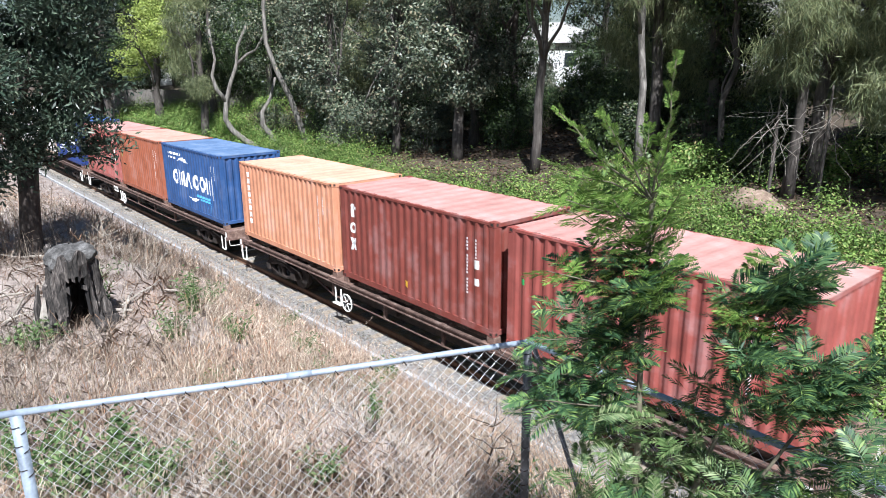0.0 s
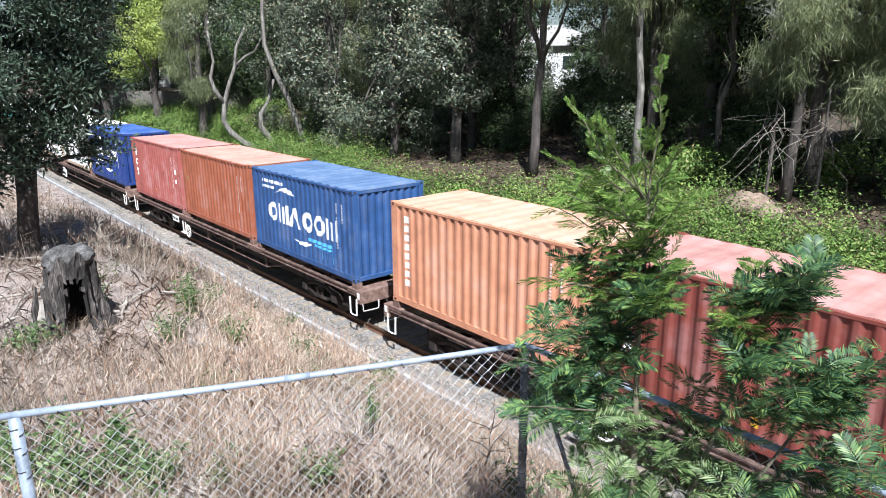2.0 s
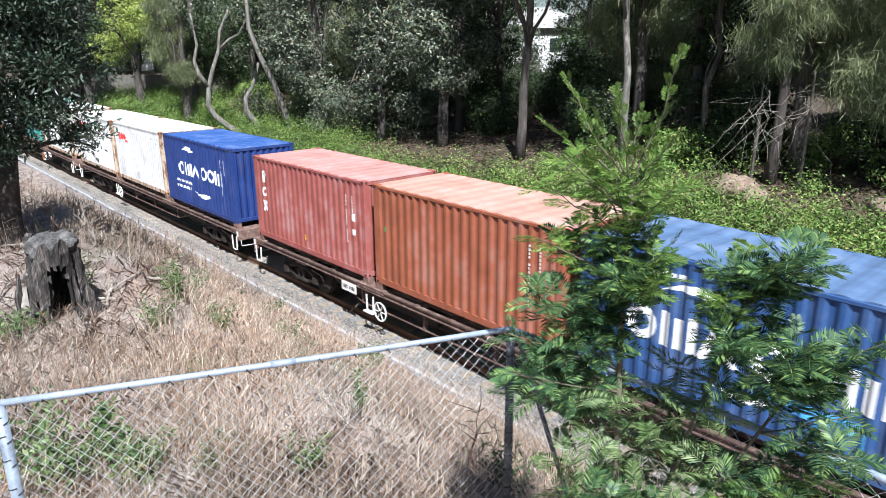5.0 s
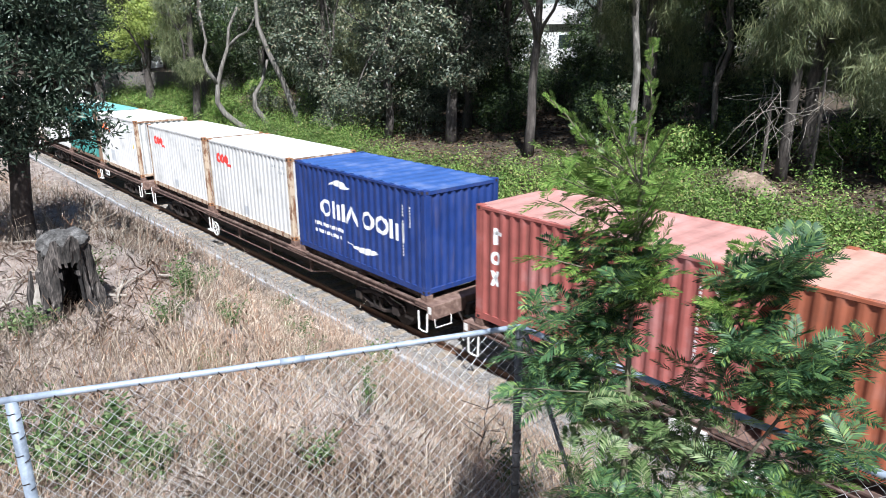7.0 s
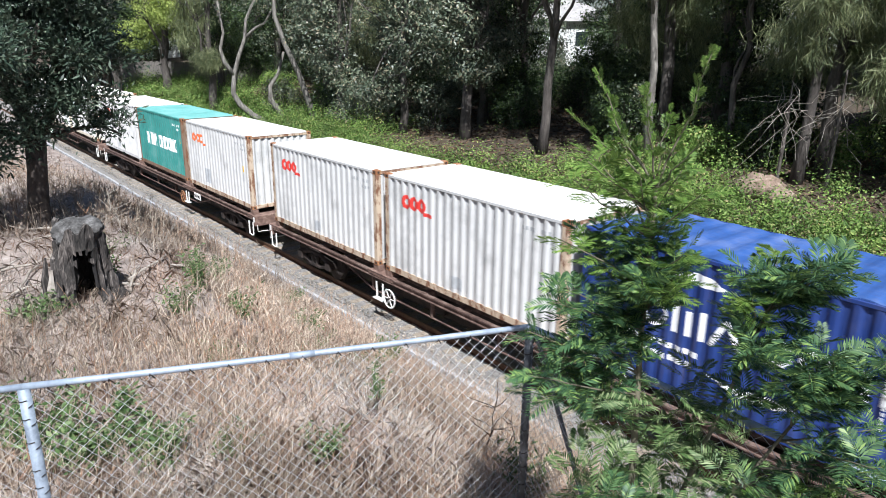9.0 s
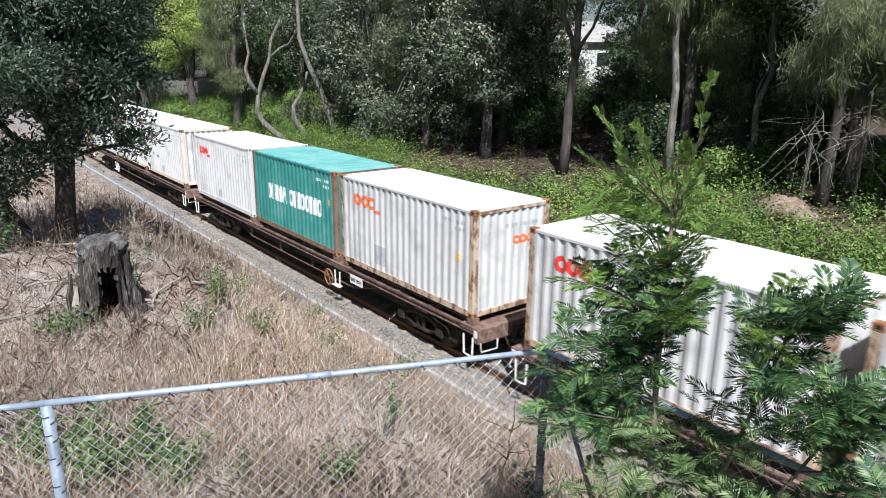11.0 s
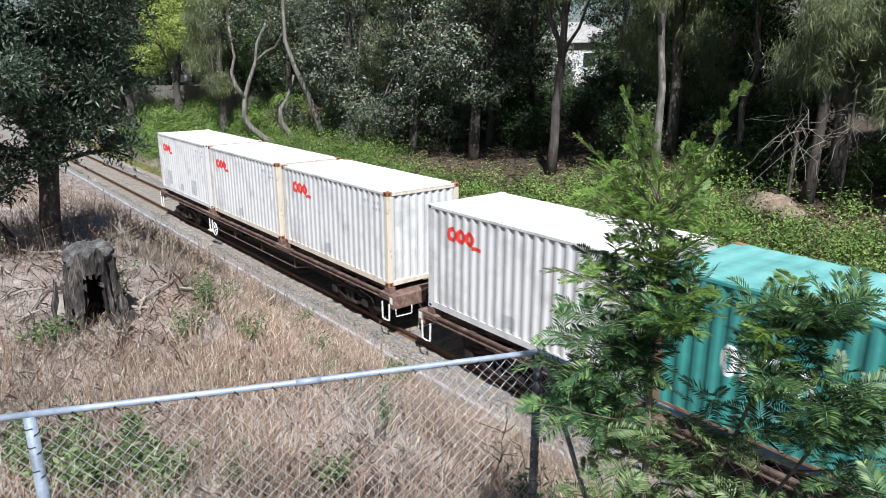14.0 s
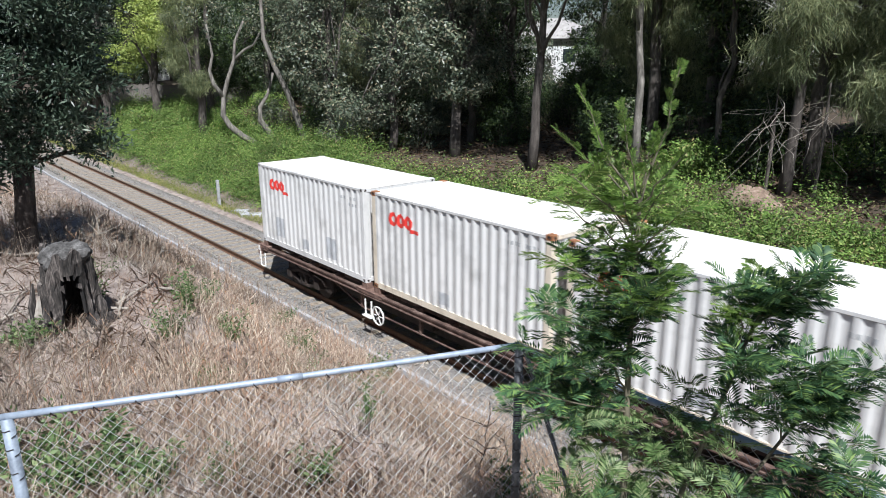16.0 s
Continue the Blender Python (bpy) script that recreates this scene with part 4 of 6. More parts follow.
def fence_span(parent, a, b, z0, z1):
    """Woven wire between two posts: upright zigzag wires that hook into their neighbours."""
    along = (b - a)
    length = along.length
    along = along / length
    out = Vector((along.y, -along.x, 0))
    pitch, drop = 0.036, 0.036
    n, m = int(length / pitch), int((z1 - z0) / drop)
    bm = bmesh.new()
    rnd = random.Random(int(length * 100))
    for i in range(n):
        s = i * pitch
        pts = []
        sag = 0.012 * math.sin(i * 0.35)
        for j in range(m + 1):
            swing = pitch * ((i + j) % 2)
            p = a + along * (s + swing + rnd.uniform(-.002, .002)) + out * (0.004 if j % 2 else -0.004)
            p = p + out * (0.02 * math.sin(s * 3.1) * math.sin(math.pi * j / m))
            pts.append(Vector((p.x, p.y, z1 - 0.01 - j * drop + sag * (1 if j < 3 else 0.4))))
        tube(bm, pts, 0.0018, 3, False)
    part("wire_mesh", bm, M_WIRE, parent, "woven galvanised diamond mesh")["kind"] = "stuff"


def build_fence():
    fence = thing("chain_link_fence", 0, 0, 0, label="galvanised chain-link fence with pipe rail on the dry bank", category="fence")
    d = (CORNER - LEFT).normalized()
    far_left = LEFT - d * 2.6
    right = Vector((CORNER.x + 2.7, CORNER.y, 0))
    far_right = Vector((CORNER.x + 5.4, CORNER.y, 0))
    for p, r, mat in ((far_left, .028, M_GALV), (LEFT, .029, M_BLUEPOST), (CORNER, .026, M_OLDPOST), (right, .026, M_OLDPOST), (far_right, .026, M_OLDPOST)):
        bm = bmesh.new()
        z0 = float(height(p.x, p.y)) - 0.1
        tube(bm, [(p.x, p.y, z0), (p.x, p.y, FENCE_TOP - 0.028)], r, 12)
        post = part("post", bm, mat, fence, smooth=True)
        bm = bmesh.new()
        z = FENCE_TOP - 0.12
        k = 0
        while z > z0 + 0.2:  # tie wires wound round the post
            tube(bm, [(p.x + (r + .003) * math.cos(a * .785), p.y + (r + .003) * math.sin(a * .785), z + 0.005 * a) for a in range(9)], 0.0022, 4, False)
            z -= 0.1 + 0.03 * (k % 3)
            k += 1
        part("tie_wire", bm, M_DARK, post)
    for a, b in ((far_left, LEFT), (LEFT, CORNER), (CORNER, right), (right, far_right)):
        bm = bmesh.new()
        n = 8
        pts = [a.lerp(b, k / n) + Vector((0, 0, FENCE_TOP - 0.018 - 0.006 * math.sin(math.pi * k / n))) for k in range(n + 1)]
        tube(bm, pts, 0.0172, 12)
        tube(bm, [a.lerp(b, .475) + Vector((0, 0, FENCE_TOP - .024)), a.lerp(b, .525) + Vector((0, 0, FENCE_TOP - .024))], 0.0195, 12)
        rail = part("top_rail", bm, M_GALV, fence, smooth=True)
        along = (b - a).normalized()
        out = Vector((along.y, -along.x, 0))
        for k in range(1, 14):  # dark clips that hold the mesh up to the rail
            c = a.lerp(b, k / 14) + Vector((0, 0, FENCE_TOP - 0.022))
            bm = bmesh.new()
            tube(bm, [c + (out * math.cos(q * .9) + Vector((0, 0, 1)) * math.sin(q * .9)) * 0.0195 + along * 0.003 * q for q in range(-4, 1)] + [c + along * .02 - Vector((0, 0, .035))], 0.0032, 4)
            part("mesh_clip", bm, M_DARK, rail)
        fence_span(fence, a, b, 4.15, FENCE_TOP - 0.02)
    # stays at the corner
    bm = bmesh.new()
    tube(bm, [CORNER + Vector((0.03, 0.02, FENCE_TOP - 0.05)), CORNER + Vector((0.75, 0.0, 4.1))], 0.014, 8)
    part("stay", bm, M_OLDPOST, fence)


# ---- the dry bank ----
def build_grass():
    g = np.random.default_rng(11)
    n = 600000
    r = np.exp(g.uniform(math.log(3.2), math.log(62), n))
    a = g.uniform(radians(95), radians(188), n)
    wide = np.arange(n) < 50000  # a thinner cover on the shelf all round
    r = np.where(wide, g.uniform(.6, 9, n), r)
    a = np.where(wide, g.uniform(radians(-170), radians(100), n), a)
    x, y = r * np.cos(a), r * np.sin(a) + 0.2
    patch = lumps(x * 1.7 + 4, y * 1.7) + 0.4 * lumps(x * 4, y * 4 + 2)
    keep = (y < 8.68) & (y > np.where(wide, -9, -1.5)) & (g.random(n) < 0.46 + 0.62 * patch) & ((y < 8.2) | (g.random(n) < 0.5))
    x, y, r, patch = x[keep], y[keep], r[keep], patch[keep]
    n = len(x)
    z = height(x, y) - 0.01
    az, lay = g.uniform(0, 6.28, n), np.clip(g.normal(0.95, 0.5, n), 0.05, 1.62)
    ln = g.uniform(.04, .2, n) * (1 + r / 60) * (1 + 0.55 * np.clip(patch, 0, 1)) * np.where(y > 7.6, 0.75, 1)
    wd = g.uniform(.001, .0026, n) * (0.8 + r / 12)
    d = np.stack([np.cos(az) * np.sin(lay), np.sin(az) * np.sin(lay), np.cos(lay) + 0.06], -1)
    s = np.stack([-np.sin(az + g.normal(0, .8, n)), np.cos(az), np.zeros(n)], -1)
    p = np.stack([x, y, z], -1)
    bend = np.stack([np.cos(az), np.sin(az), -np.ones(n) * .5], -1) * (ln * g.uniform(0, .2, n))[:, None]
    mid = p + d * (ln * .55)[:, None]
    tip = p + d * ln[:, None] + bend
    w = s * wd[:, None]
    v = np.stack([p - w, p + w, mid + w * .7, tip, mid - w * .7], 1).reshape(-1, 3)
    f = (np.arange(n)[:, None] * 5 + np.arange(5))
    ob = mesh_of("dry_grass", v, f, M_DRY)
    tagged(ob, "straw-coloured dry grass matted over the bank", "grass", kind="stuff")
    # taller brown stalks with side twigs
    n = 32000
    r = np.exp(g.uniform(math.log(3.6), math.log(30), n))
    a = g.uniform(radians(100), radians(180), n)
    x, y = r * np.cos(a), r * np.sin(a) + 0.2
    thick = lumps(x * 1.3, y * 1.3 + 5) + 0.5 * lumps(x * 3.1 + 2, y * 3.1)
    bare = np.hypot((x + 10.2) / 2.4, (y - 1.4) / 1.7) < 1  # trodden ground round the stump
    ok = (y < 8.6) & (y > 0) & (g.random(n) < 0.4 + 0.75 * thick) & (~bare | (g.random(n) < .16))
    x, y = x[ok], y[ok]
    n = len(x)
    h, az, tilt = g.uniform(.16, .62, n) * np.where(y > 6.5, 1.15, 1), g.uniform(0, 6.28, n), np.abs(g.normal(0, .32, n))
    base = np.stack([x, y, height(x, y) - .02], -1)
    top = base + np.stack([h * tilt * np.cos(az), h * tilt * np.sin(az), h], -1)
    w = (0.0016 + 0.0002 * np.abs(x))[:, None]
    bars = []
    for way in ((1, 0, 0), (0, 1, 0)):
        side = np.array(way) * w
        bars.append(np.stack([base - side, base + side, top + side * .5, top - side * .5], 1))
    for q in range(7):
        c = base + (top - base) * g.uniform(.3, 1, n)[:, None]
        e = c + np.stack([g.normal(0, .055, n), g.normal(0, .055, n), g.uniform(.0, .09, n)], -1)
        side = np.array([.7, .7, 0]) * w * g.uniform(.5, 1.5, n)[:, None]
        bars.append(np.stack([c - side * .6, c + side * .6, e + side, e - side], 1))
    v = np.concatenate(bars).reshape(-1, 3)
    tagged(mesh_of("dry_stalks", v, np.arange(len(v)).reshape(-1, 4), M_STALK), "brown dry weed stalks standing in the grass", "weeds", kind="stuff")


M_STALK = leafy("dry_stalk", [(0, (0.15, 0.105, 0.08)), (0.4, (0.33, 0.255, 0.2)), (0.7, (0.55, 0.475, 0.4)), (0.88, (0.28, 0.19, 0.14)), (1, (0.36, 0.19, 0.11))], 0.8, 0.1)


def weed(seed, x, y, wide, high, label, leaf=L_WEED, n=500, size=(.045, .018), stems=9):
    rnd, g = random.Random(seed), np.random.default_rng(seed)
    z = float(height(x, y))
    top = thing("weed_clump", x, y, z, label=label, category="weed", group="weeds on the dry bank")
    bm = bmesh.new()
    ends = []
    for k in range(stems):
        a, r = rnd.uniform(0, 6.28), wide * rnd.uniform(.2, 1)
        e = Vector((r * math.cos(a), r * math.sin(a), high * rnd.uniform(.55, 1)))
        s = Vector((e.x * .25, e.y * .25, -0.02))
        tube(bm, [s, s.lerp(e, .5) + Vector((0, 0, .04)), e], [.005, .004, .002], 4)
        ends.append((s, e))
    part("stem", bm, L_WEED, top)["kind"] = "stuff"
    f = g.random(n) ** .7
    idx = g.integers(0, stems, n)
    S, E = np.array([s for s, _ in ends]), np.array([e for _, e in ends])
    pts = S[idx] + (E - S)[idx] * f[:, None] + g.normal(size=(n, 3)) * .035 * (1 + wide)
    pts[:, 2] = np.abs(pts[:, 2])
    leaf_mesh("foliage", pts, size[0], size[1], leaf, g, top, flat=.4)
    return top


def build_bank_things():
    build_grass()
    big = "leafy green weed clump growing through dry grass"
    for k, (x, y, w, h, n, s) in enumerate([
            (-8.32, 2.86, .22, .5, 420, (.06, .022)), (-8.4, 1.05, .4, .22, 700, (.06, .025)), (-7.7, 2.4, .35, .3, 520, (.05, .02)), (-7.3, 3.0, .3, .32, 420, (.05, .02)),
            (-5.1, .85, .45, .5, 1500, (.062, .026)), (-4.7, 1.25, .32, .4, 800, (.06, .026)), (-5.6, .5, .4, .4, 800, (.06, .026)), (-4.5, 1.7, .2, .25, 300, (.04, .016)),
            (-9.75, 6.75, .35, .4, 480, (.08, .03))] + [(-4.5, 3.0, .1, .42, 150, (.05, .016)), (-8.9, 4.6, .4, .3, 420, (.05, .02)), (-6.2, 2.3, .3, .2, 260, (.05, .018)),
            (-10.6, 2.2, .6, .25, 500, (.06, .02)), (-3.0, 3.35, .22, .5, 420, (.07, .02)), (-2.6, 3.9, .35, .5, 620, (.07, .022)), (-11.6, 5.6, .5, .3, 480, (.06, .02)), (-7.6, 4.9, .4, .28, 380, (.05, .02)),
            (-9.3, 1.9, .5, .3, 600, (.06, .022)), (-9.6, 3.4, .5, .35, 500, (.05, .02)), (-6.6, 3.6, .4, .3, 420, (.05, .02)), (-4.0, 2.2, .25, .3, 300, (.05, .018)), (-12.6, 0.6, .8, .7, 1500, (.07, .03)), (-13.4, 0.2, .8, .9, 1500, (.07, .03)), (-1.3, 4.6, .6, .7, 900, (.07, .022)), (-0.4, 4.2, .6, .8, 900, (.07, .022))]):
        weed(30 + k, x, y, w, h, big, n=n, size=s)
    # stump: a burnt-out shell of grey wood, open towards the fence, under a slab of old cut face
    rnd = random.Random(5)
    sx, sy = -8.68, 1.62
    sz = float(height(sx, sy))
    stump = thing("tree_stump", sx, sy, sz - 0.05, label="charred hollow tree stump with a weathered grey cap", category="stump")
    seg, lv = 48, 15
    mouth = math.atan2(-sy, -sx) + 0.05
    outer, inner = [], []
    bm = bmesh.new()
    for j in range(lv):
        f = j / (lv - 1)
        rows = ([], [])
        for k in range(seg):
            a = 2 * math.pi * k / seg
            da = (a - mouth + math.pi) % (2 * math.pi) - math.pi
            butt = math.exp(-((da + 1.15) / .5) ** 2)  # the low buttress beside the mouth
            tall = 1.0 - .3 * butt - .16 * math.exp(-((da - 1.3) / .6) ** 2) + .05 * math.sin(7 * a)
            z = tall * f + .025 * rnd.uniform(-1, 1) * (f > .05)
            r = (.32 - .06 * f ** .7 + .07 * (1 - f) ** 4) * (1 + .1 * math.sin(5 * a + 1) + .07 * math.sin(11 * a + 3 * f) + .05 * math.sin(19 * a - 6 * f) + .04 * rnd.uniform(-1, 1)) + .09 * butt * (1 - .5 * f)
            rows[0].append(bm.verts.new((r * math.cos(a), r * math.sin(a), z)))
            t = .055 + .03 * rnd.random()
            rows[1].append(bm.verts.new(((r - t) * math.cos(a), (r - t) * math.sin(a), z)))
        outer.append(rows[0])
        inner.append(rows[1])

    def is_open(j, k):
        da = (2 * math.pi * (k + .5) / seg - mouth + math.pi) % (2 * math.pi) - math.pi
        return 0 <= j < 10 + (k % 2) and abs(da) < .52 - .02 * j + .05 * math.sin(3 * j)
    for j in range(lv - 1):
        for k in range(seg):
            if is_open(j, k):
                continue
            q = (k + 1) % seg
            bm.faces.new((outer[j][k], outer[j][q], outer[j + 1][q], outer[j + 1][k]))
            bm.faces.new((inner[j][q], inner[j][k], inner[j + 1][k], inner[j + 1][q])).material_index = 1
            for near, (u, v) in (((j, (k - 1) % seg), ((j, k), (j + 1, k))), ((j, q), ((j + 1, q), (j, q))), ((j - 1, k), ((j, q), (j, k)))):
                if is_open(*near):
                    bm.faces.new((outer[u[0]][u[1]], inner[u[0]][u[1]], inner[v[0]][v[1]], outer[v[0]][v[1]])).material_index = 1
    for k in range(seg):
        q = (k + 1) % seg
        bm.faces.new((outer[-1][k], outer[-1][q], inner[-1][q], inner[-1][k]))
    part("stump_shell", bm, [M_STUMP, M_CHAR], stump)
    bm = bmesh.new()
    bmesh.ops.create_icosphere(bm, subdivisions=4, radius=.25)
    for v in bm.verts:
        v.co *= 1 + .3 * noise.noise(v.co * 6) + .12 * noise.noise(v.co * 17)
        v.co.z *= .5
    cap = part("stump_cap", bm, M_STUMPTOP, stump, "cracked grey weathered cap")
    cap.matrix_basis = pose(.02 * math.cos(mouth), .02 * math.sin(mouth), .93, 10, 16, 0)
    for k in range(7):
        a = mouth + 0.7 + k * 0.8
        bm = bmesh.new()
        tube(bm, [(0.25 * math.cos(a), 0.25 * math.sin(a), .22), (.4 * math.cos(a), .4 * math.sin(a), .08), (.54 * math.cos(a + .2), .54 * math.sin(a + .2), -.03)], [.07, .055, .02], 7)
        part("root", bm, M_STUMP, stump, smooth=True)
    for k in range(5):
        a = mouth - .75 - 0.28 * k
        bm = bmesh.new()
        top = .42 + .13 * (k % 3)
        tube(bm, [(.4 * math.cos(a), .4 * math.sin(a), .03), (.42 * math.cos(a), .42 * math.sin(a), top * .6), (.38 * math.cos(a), .38 * math.sin(a), top)], [.06, .045, .012], 5)
        part("splinter", bm, M_DEADWOOD if k % 2 else M_STUMP, stump, "grey weathered splinter")
    # bare branches
    def bare(name, x, y, high, lean, mat, label, seed, twigs=7, r=.012):
        rnd = random.Random(seed)
        z = float(height(x, y)) - .03
        top = thing(name, x, y, z, label=label, category="branch")
        path = wavy(rnd, (0, 0, 0), (lean[0], lean[1], high), 7, high * .06)
        bm = bmesh.new()
        tube(bm, path, [r * (1 - .11 * q) for q in range(8)], 5)
        part("stem", bm, mat, top)
        for k in range(twigs):
            q = rnd.randint(2, 6)
            e = path[q] + Vector((rnd.uniform(-1, 1), rnd.uniform(-1, 1), rnd.uniform(-.1, .8))) * high * .35
            bm = bmesh.new()
            tube(bm, wavy(rnd, path[q], e, 3, .02), [r * .5, r * .42, r * .3, r * .12], 4)
            part("twig", bm, mat, top)
    bare("dead_branch", -11.2, 2.72, .85, (-.12, -.12), M_DEADWOOD, "bare grey dead branch standing in grass", 1)
    bare("dead_branch", -10.9, 3.15, .5, (.2, .25), M_DEADWOOD, "bare grey dead branch standing in grass", 2)
    bare("dead_shrub", -3.75, 3.62, .75, (.1, .05), M_DARKTWIG, "dark leafless dead shrub beside the fence", 3, 12)
    bare("dead_shrub", -3.5, 3.75, .6, (-.15, .1), M_DARKTWIG, "dark leafless dead shrub beside the fence", 4, 12)
    bare("dead_shrub", -6.6, 2.0, .9, (-.35, -.2), M_DARKTWIG, "thin dark leafless stem leaning over the rail", 6, 4, .007)
    # fallen sticks lying in the grass
    r3 = random.Random(12)
    for k in range(22):
        x, y, a = r3.uniform(-13.5, -8.8), r3.uniform(.3, 3.2), r3.uniform(0, 6.28)
        ln = r3.uniform(.4, 1.5)
        pts = []
        for q in range(5):
            px, py = x + math.cos(a) * ln * (q / 4 - .5) + r3.uniform(-.03, .03), y + math.sin(a) * ln * (q / 4 - .5) + r3.uniform(-.03, .03)
            pts.append((px, py, float(height(px, py)) + .05 + .03 * (q % 2)))
        bm = bmesh.new()
        tube(bm, pts, [.016, .018, .016, .012, .006], 6)
        tagged(finish(bm, "fallen_branch", M_DEADWOOD), "grey fallen branch lying in dry grass", "branch", "fallen branches")
    # white lineside post and slabs beyond the track
    bm = bmesh.new()
    box(bm, -.07, .07, -.07, .07, -.3, 1.4, .015)
    post = thing("lineside_post", -34.7, 14.0, float(height(-34.7, 14.0)), label="grey weathered concrete post beside the track", category="post")
    part("shaft", bm, M_CONCRETE, post)
    for k, (x, y, a) in enumerate(((-32.6, 14.2, 20), (-31.9, 14.1, -15), (-31.3, 14.35, 40))):
        bm = bmesh.new()
        box(bm, -.45, .45, -.22, .22, -.05, .09, .02)
        s = finish(bm, "concrete_slab", M_CONCRETE)
        s.matrix_world = pose(x, y, float(height(x, y)) + .02, 4, -3, a)
        tagged(s, "broken pale concrete slab lying on the verge", "slab", "slabs on the verge")


M_STUMP = surface("burnt_grey_wood", [(0.35, (0.014, 0.012, 0.01)), (0.52, (0.05, 0.042, 0.037)), (0.64, (0.15, 0.127, 0.112)), (0.82, (0.36, 0.325, 0.29))], 9, 0.92, 0, 1.0, 0.03, (2, 2, .35))
M_STUMPTOP = surface("weathered_cut_face", [(0.3, (0.025, 0.023, 0.021)), (0.55, (0.085, 0.08, 0.075)), (0.8, (0.24, 0.23, 0.22))], 9, 0.92, 0, 1.0, 0.03)
M_CHAR = surface("charred_wood", [(0.35, (0.007, 0.006, 0.005)), (0.6, (0.024, 0.02, 0.018)), (0.76, (0.08, 0.07, 0.062)), (0.92, (0.3, 0.28, 0.25))], 5, 0.9, 0, 0.9, 0.03, (2, 2, .6))
build_fence()
build_bank_things()


# ---- beyond the track ----
def build_far_bank():
    g = np.random.default_rng(21)
    # low green scrub along the foot of the bank
    n = 5200
    x = g.uniform(-66, 8, n)
    y = 15.1 + np.abs(g.normal(0, 1, n)) * 4.2
    ok = (np.hypot((x + 10.3) / 1.9, (y - 23.2) / 1.2) > 1) & (np.hypot((x + 5.6) / 1.6, (y - 23.4) / 1.0) > 1) & (y < 25.5) & ((y < 19.5) | (np.abs(x + 25) > 5.5)) & (g.random(n) < 0.75 + 0.5 * lumps(x * .5, y * .5)) & ((y > 15.3) | (g.random(n) < 0.5))
    x, y = x[ok], y[ok]
    high = g.uniform(.3, 1.3, len(x)) * (0.55 + 0.6 * smooth_step(14.8, 16.5, y)) * (1 + .5 * lumps(x * .8, y * .8))
    blobs = [(a, b, float(height(a, b)) + h * .35, .55, .55, h * .65, 1) for a, b, h in zip(x, y, high)]
    off = g.normal(size=(len(blobs), 130, 3))
    pts = (off * [[(.3, .3, b[5] * .55)] for b in blobs] + [[b[:3]] for b in blobs]).reshape(-1, 3)
    ways = (off / np.linalg.norm(off, axis=2)[..., None] + (0, 0, .5)).reshape(-1, 3)
    low = height(pts[:, 0], pts[:, 1]) + .02
    pts[:, 2] = np.maximum(pts[:, 2], low)
    tagged(leaf_mesh("scrub", pts, .108, .052, L_SHRUB, g, facing=ways), "low green scrub and creepers covering the bank", "scrub", kind="stuff")
    # verge grass beside the ballast
    n = 30000
    x, y = g.uniform(-75, 2, n), 13.7 + np.abs(g.normal(0, .55, n))
    v = np.stack([x, y, height(x, y)], -1)
    tagged(leaf_mesh("verge_grass", v, .2, .02, L_VERGE, g, droop=-.45), "yellow-green grass along the ballast edge", "grass", kind="stuff")
    # litter and low stuff under the trees
    n = 42000
    x, y = g.uniform(-62, 4, n), g.uniform(17, 32, n)
    v = np.stack([x, y, height(x, y) + .03], -1)
    tagged(leaf_mesh("leaf_litter", v, .2, .08, L_LITTER, g, flat=.85), "brown fallen leaves and bark under the trees", "leaf litter", kind="stuff")


L_VERGE = leafy("verge_blades", [(0, (0.12, 0.17, 0.03)), (0.6, (0.24, 0.27, 0.08)), (1, (0.4, 0.34, 0.17))], 0.6, 0.3)


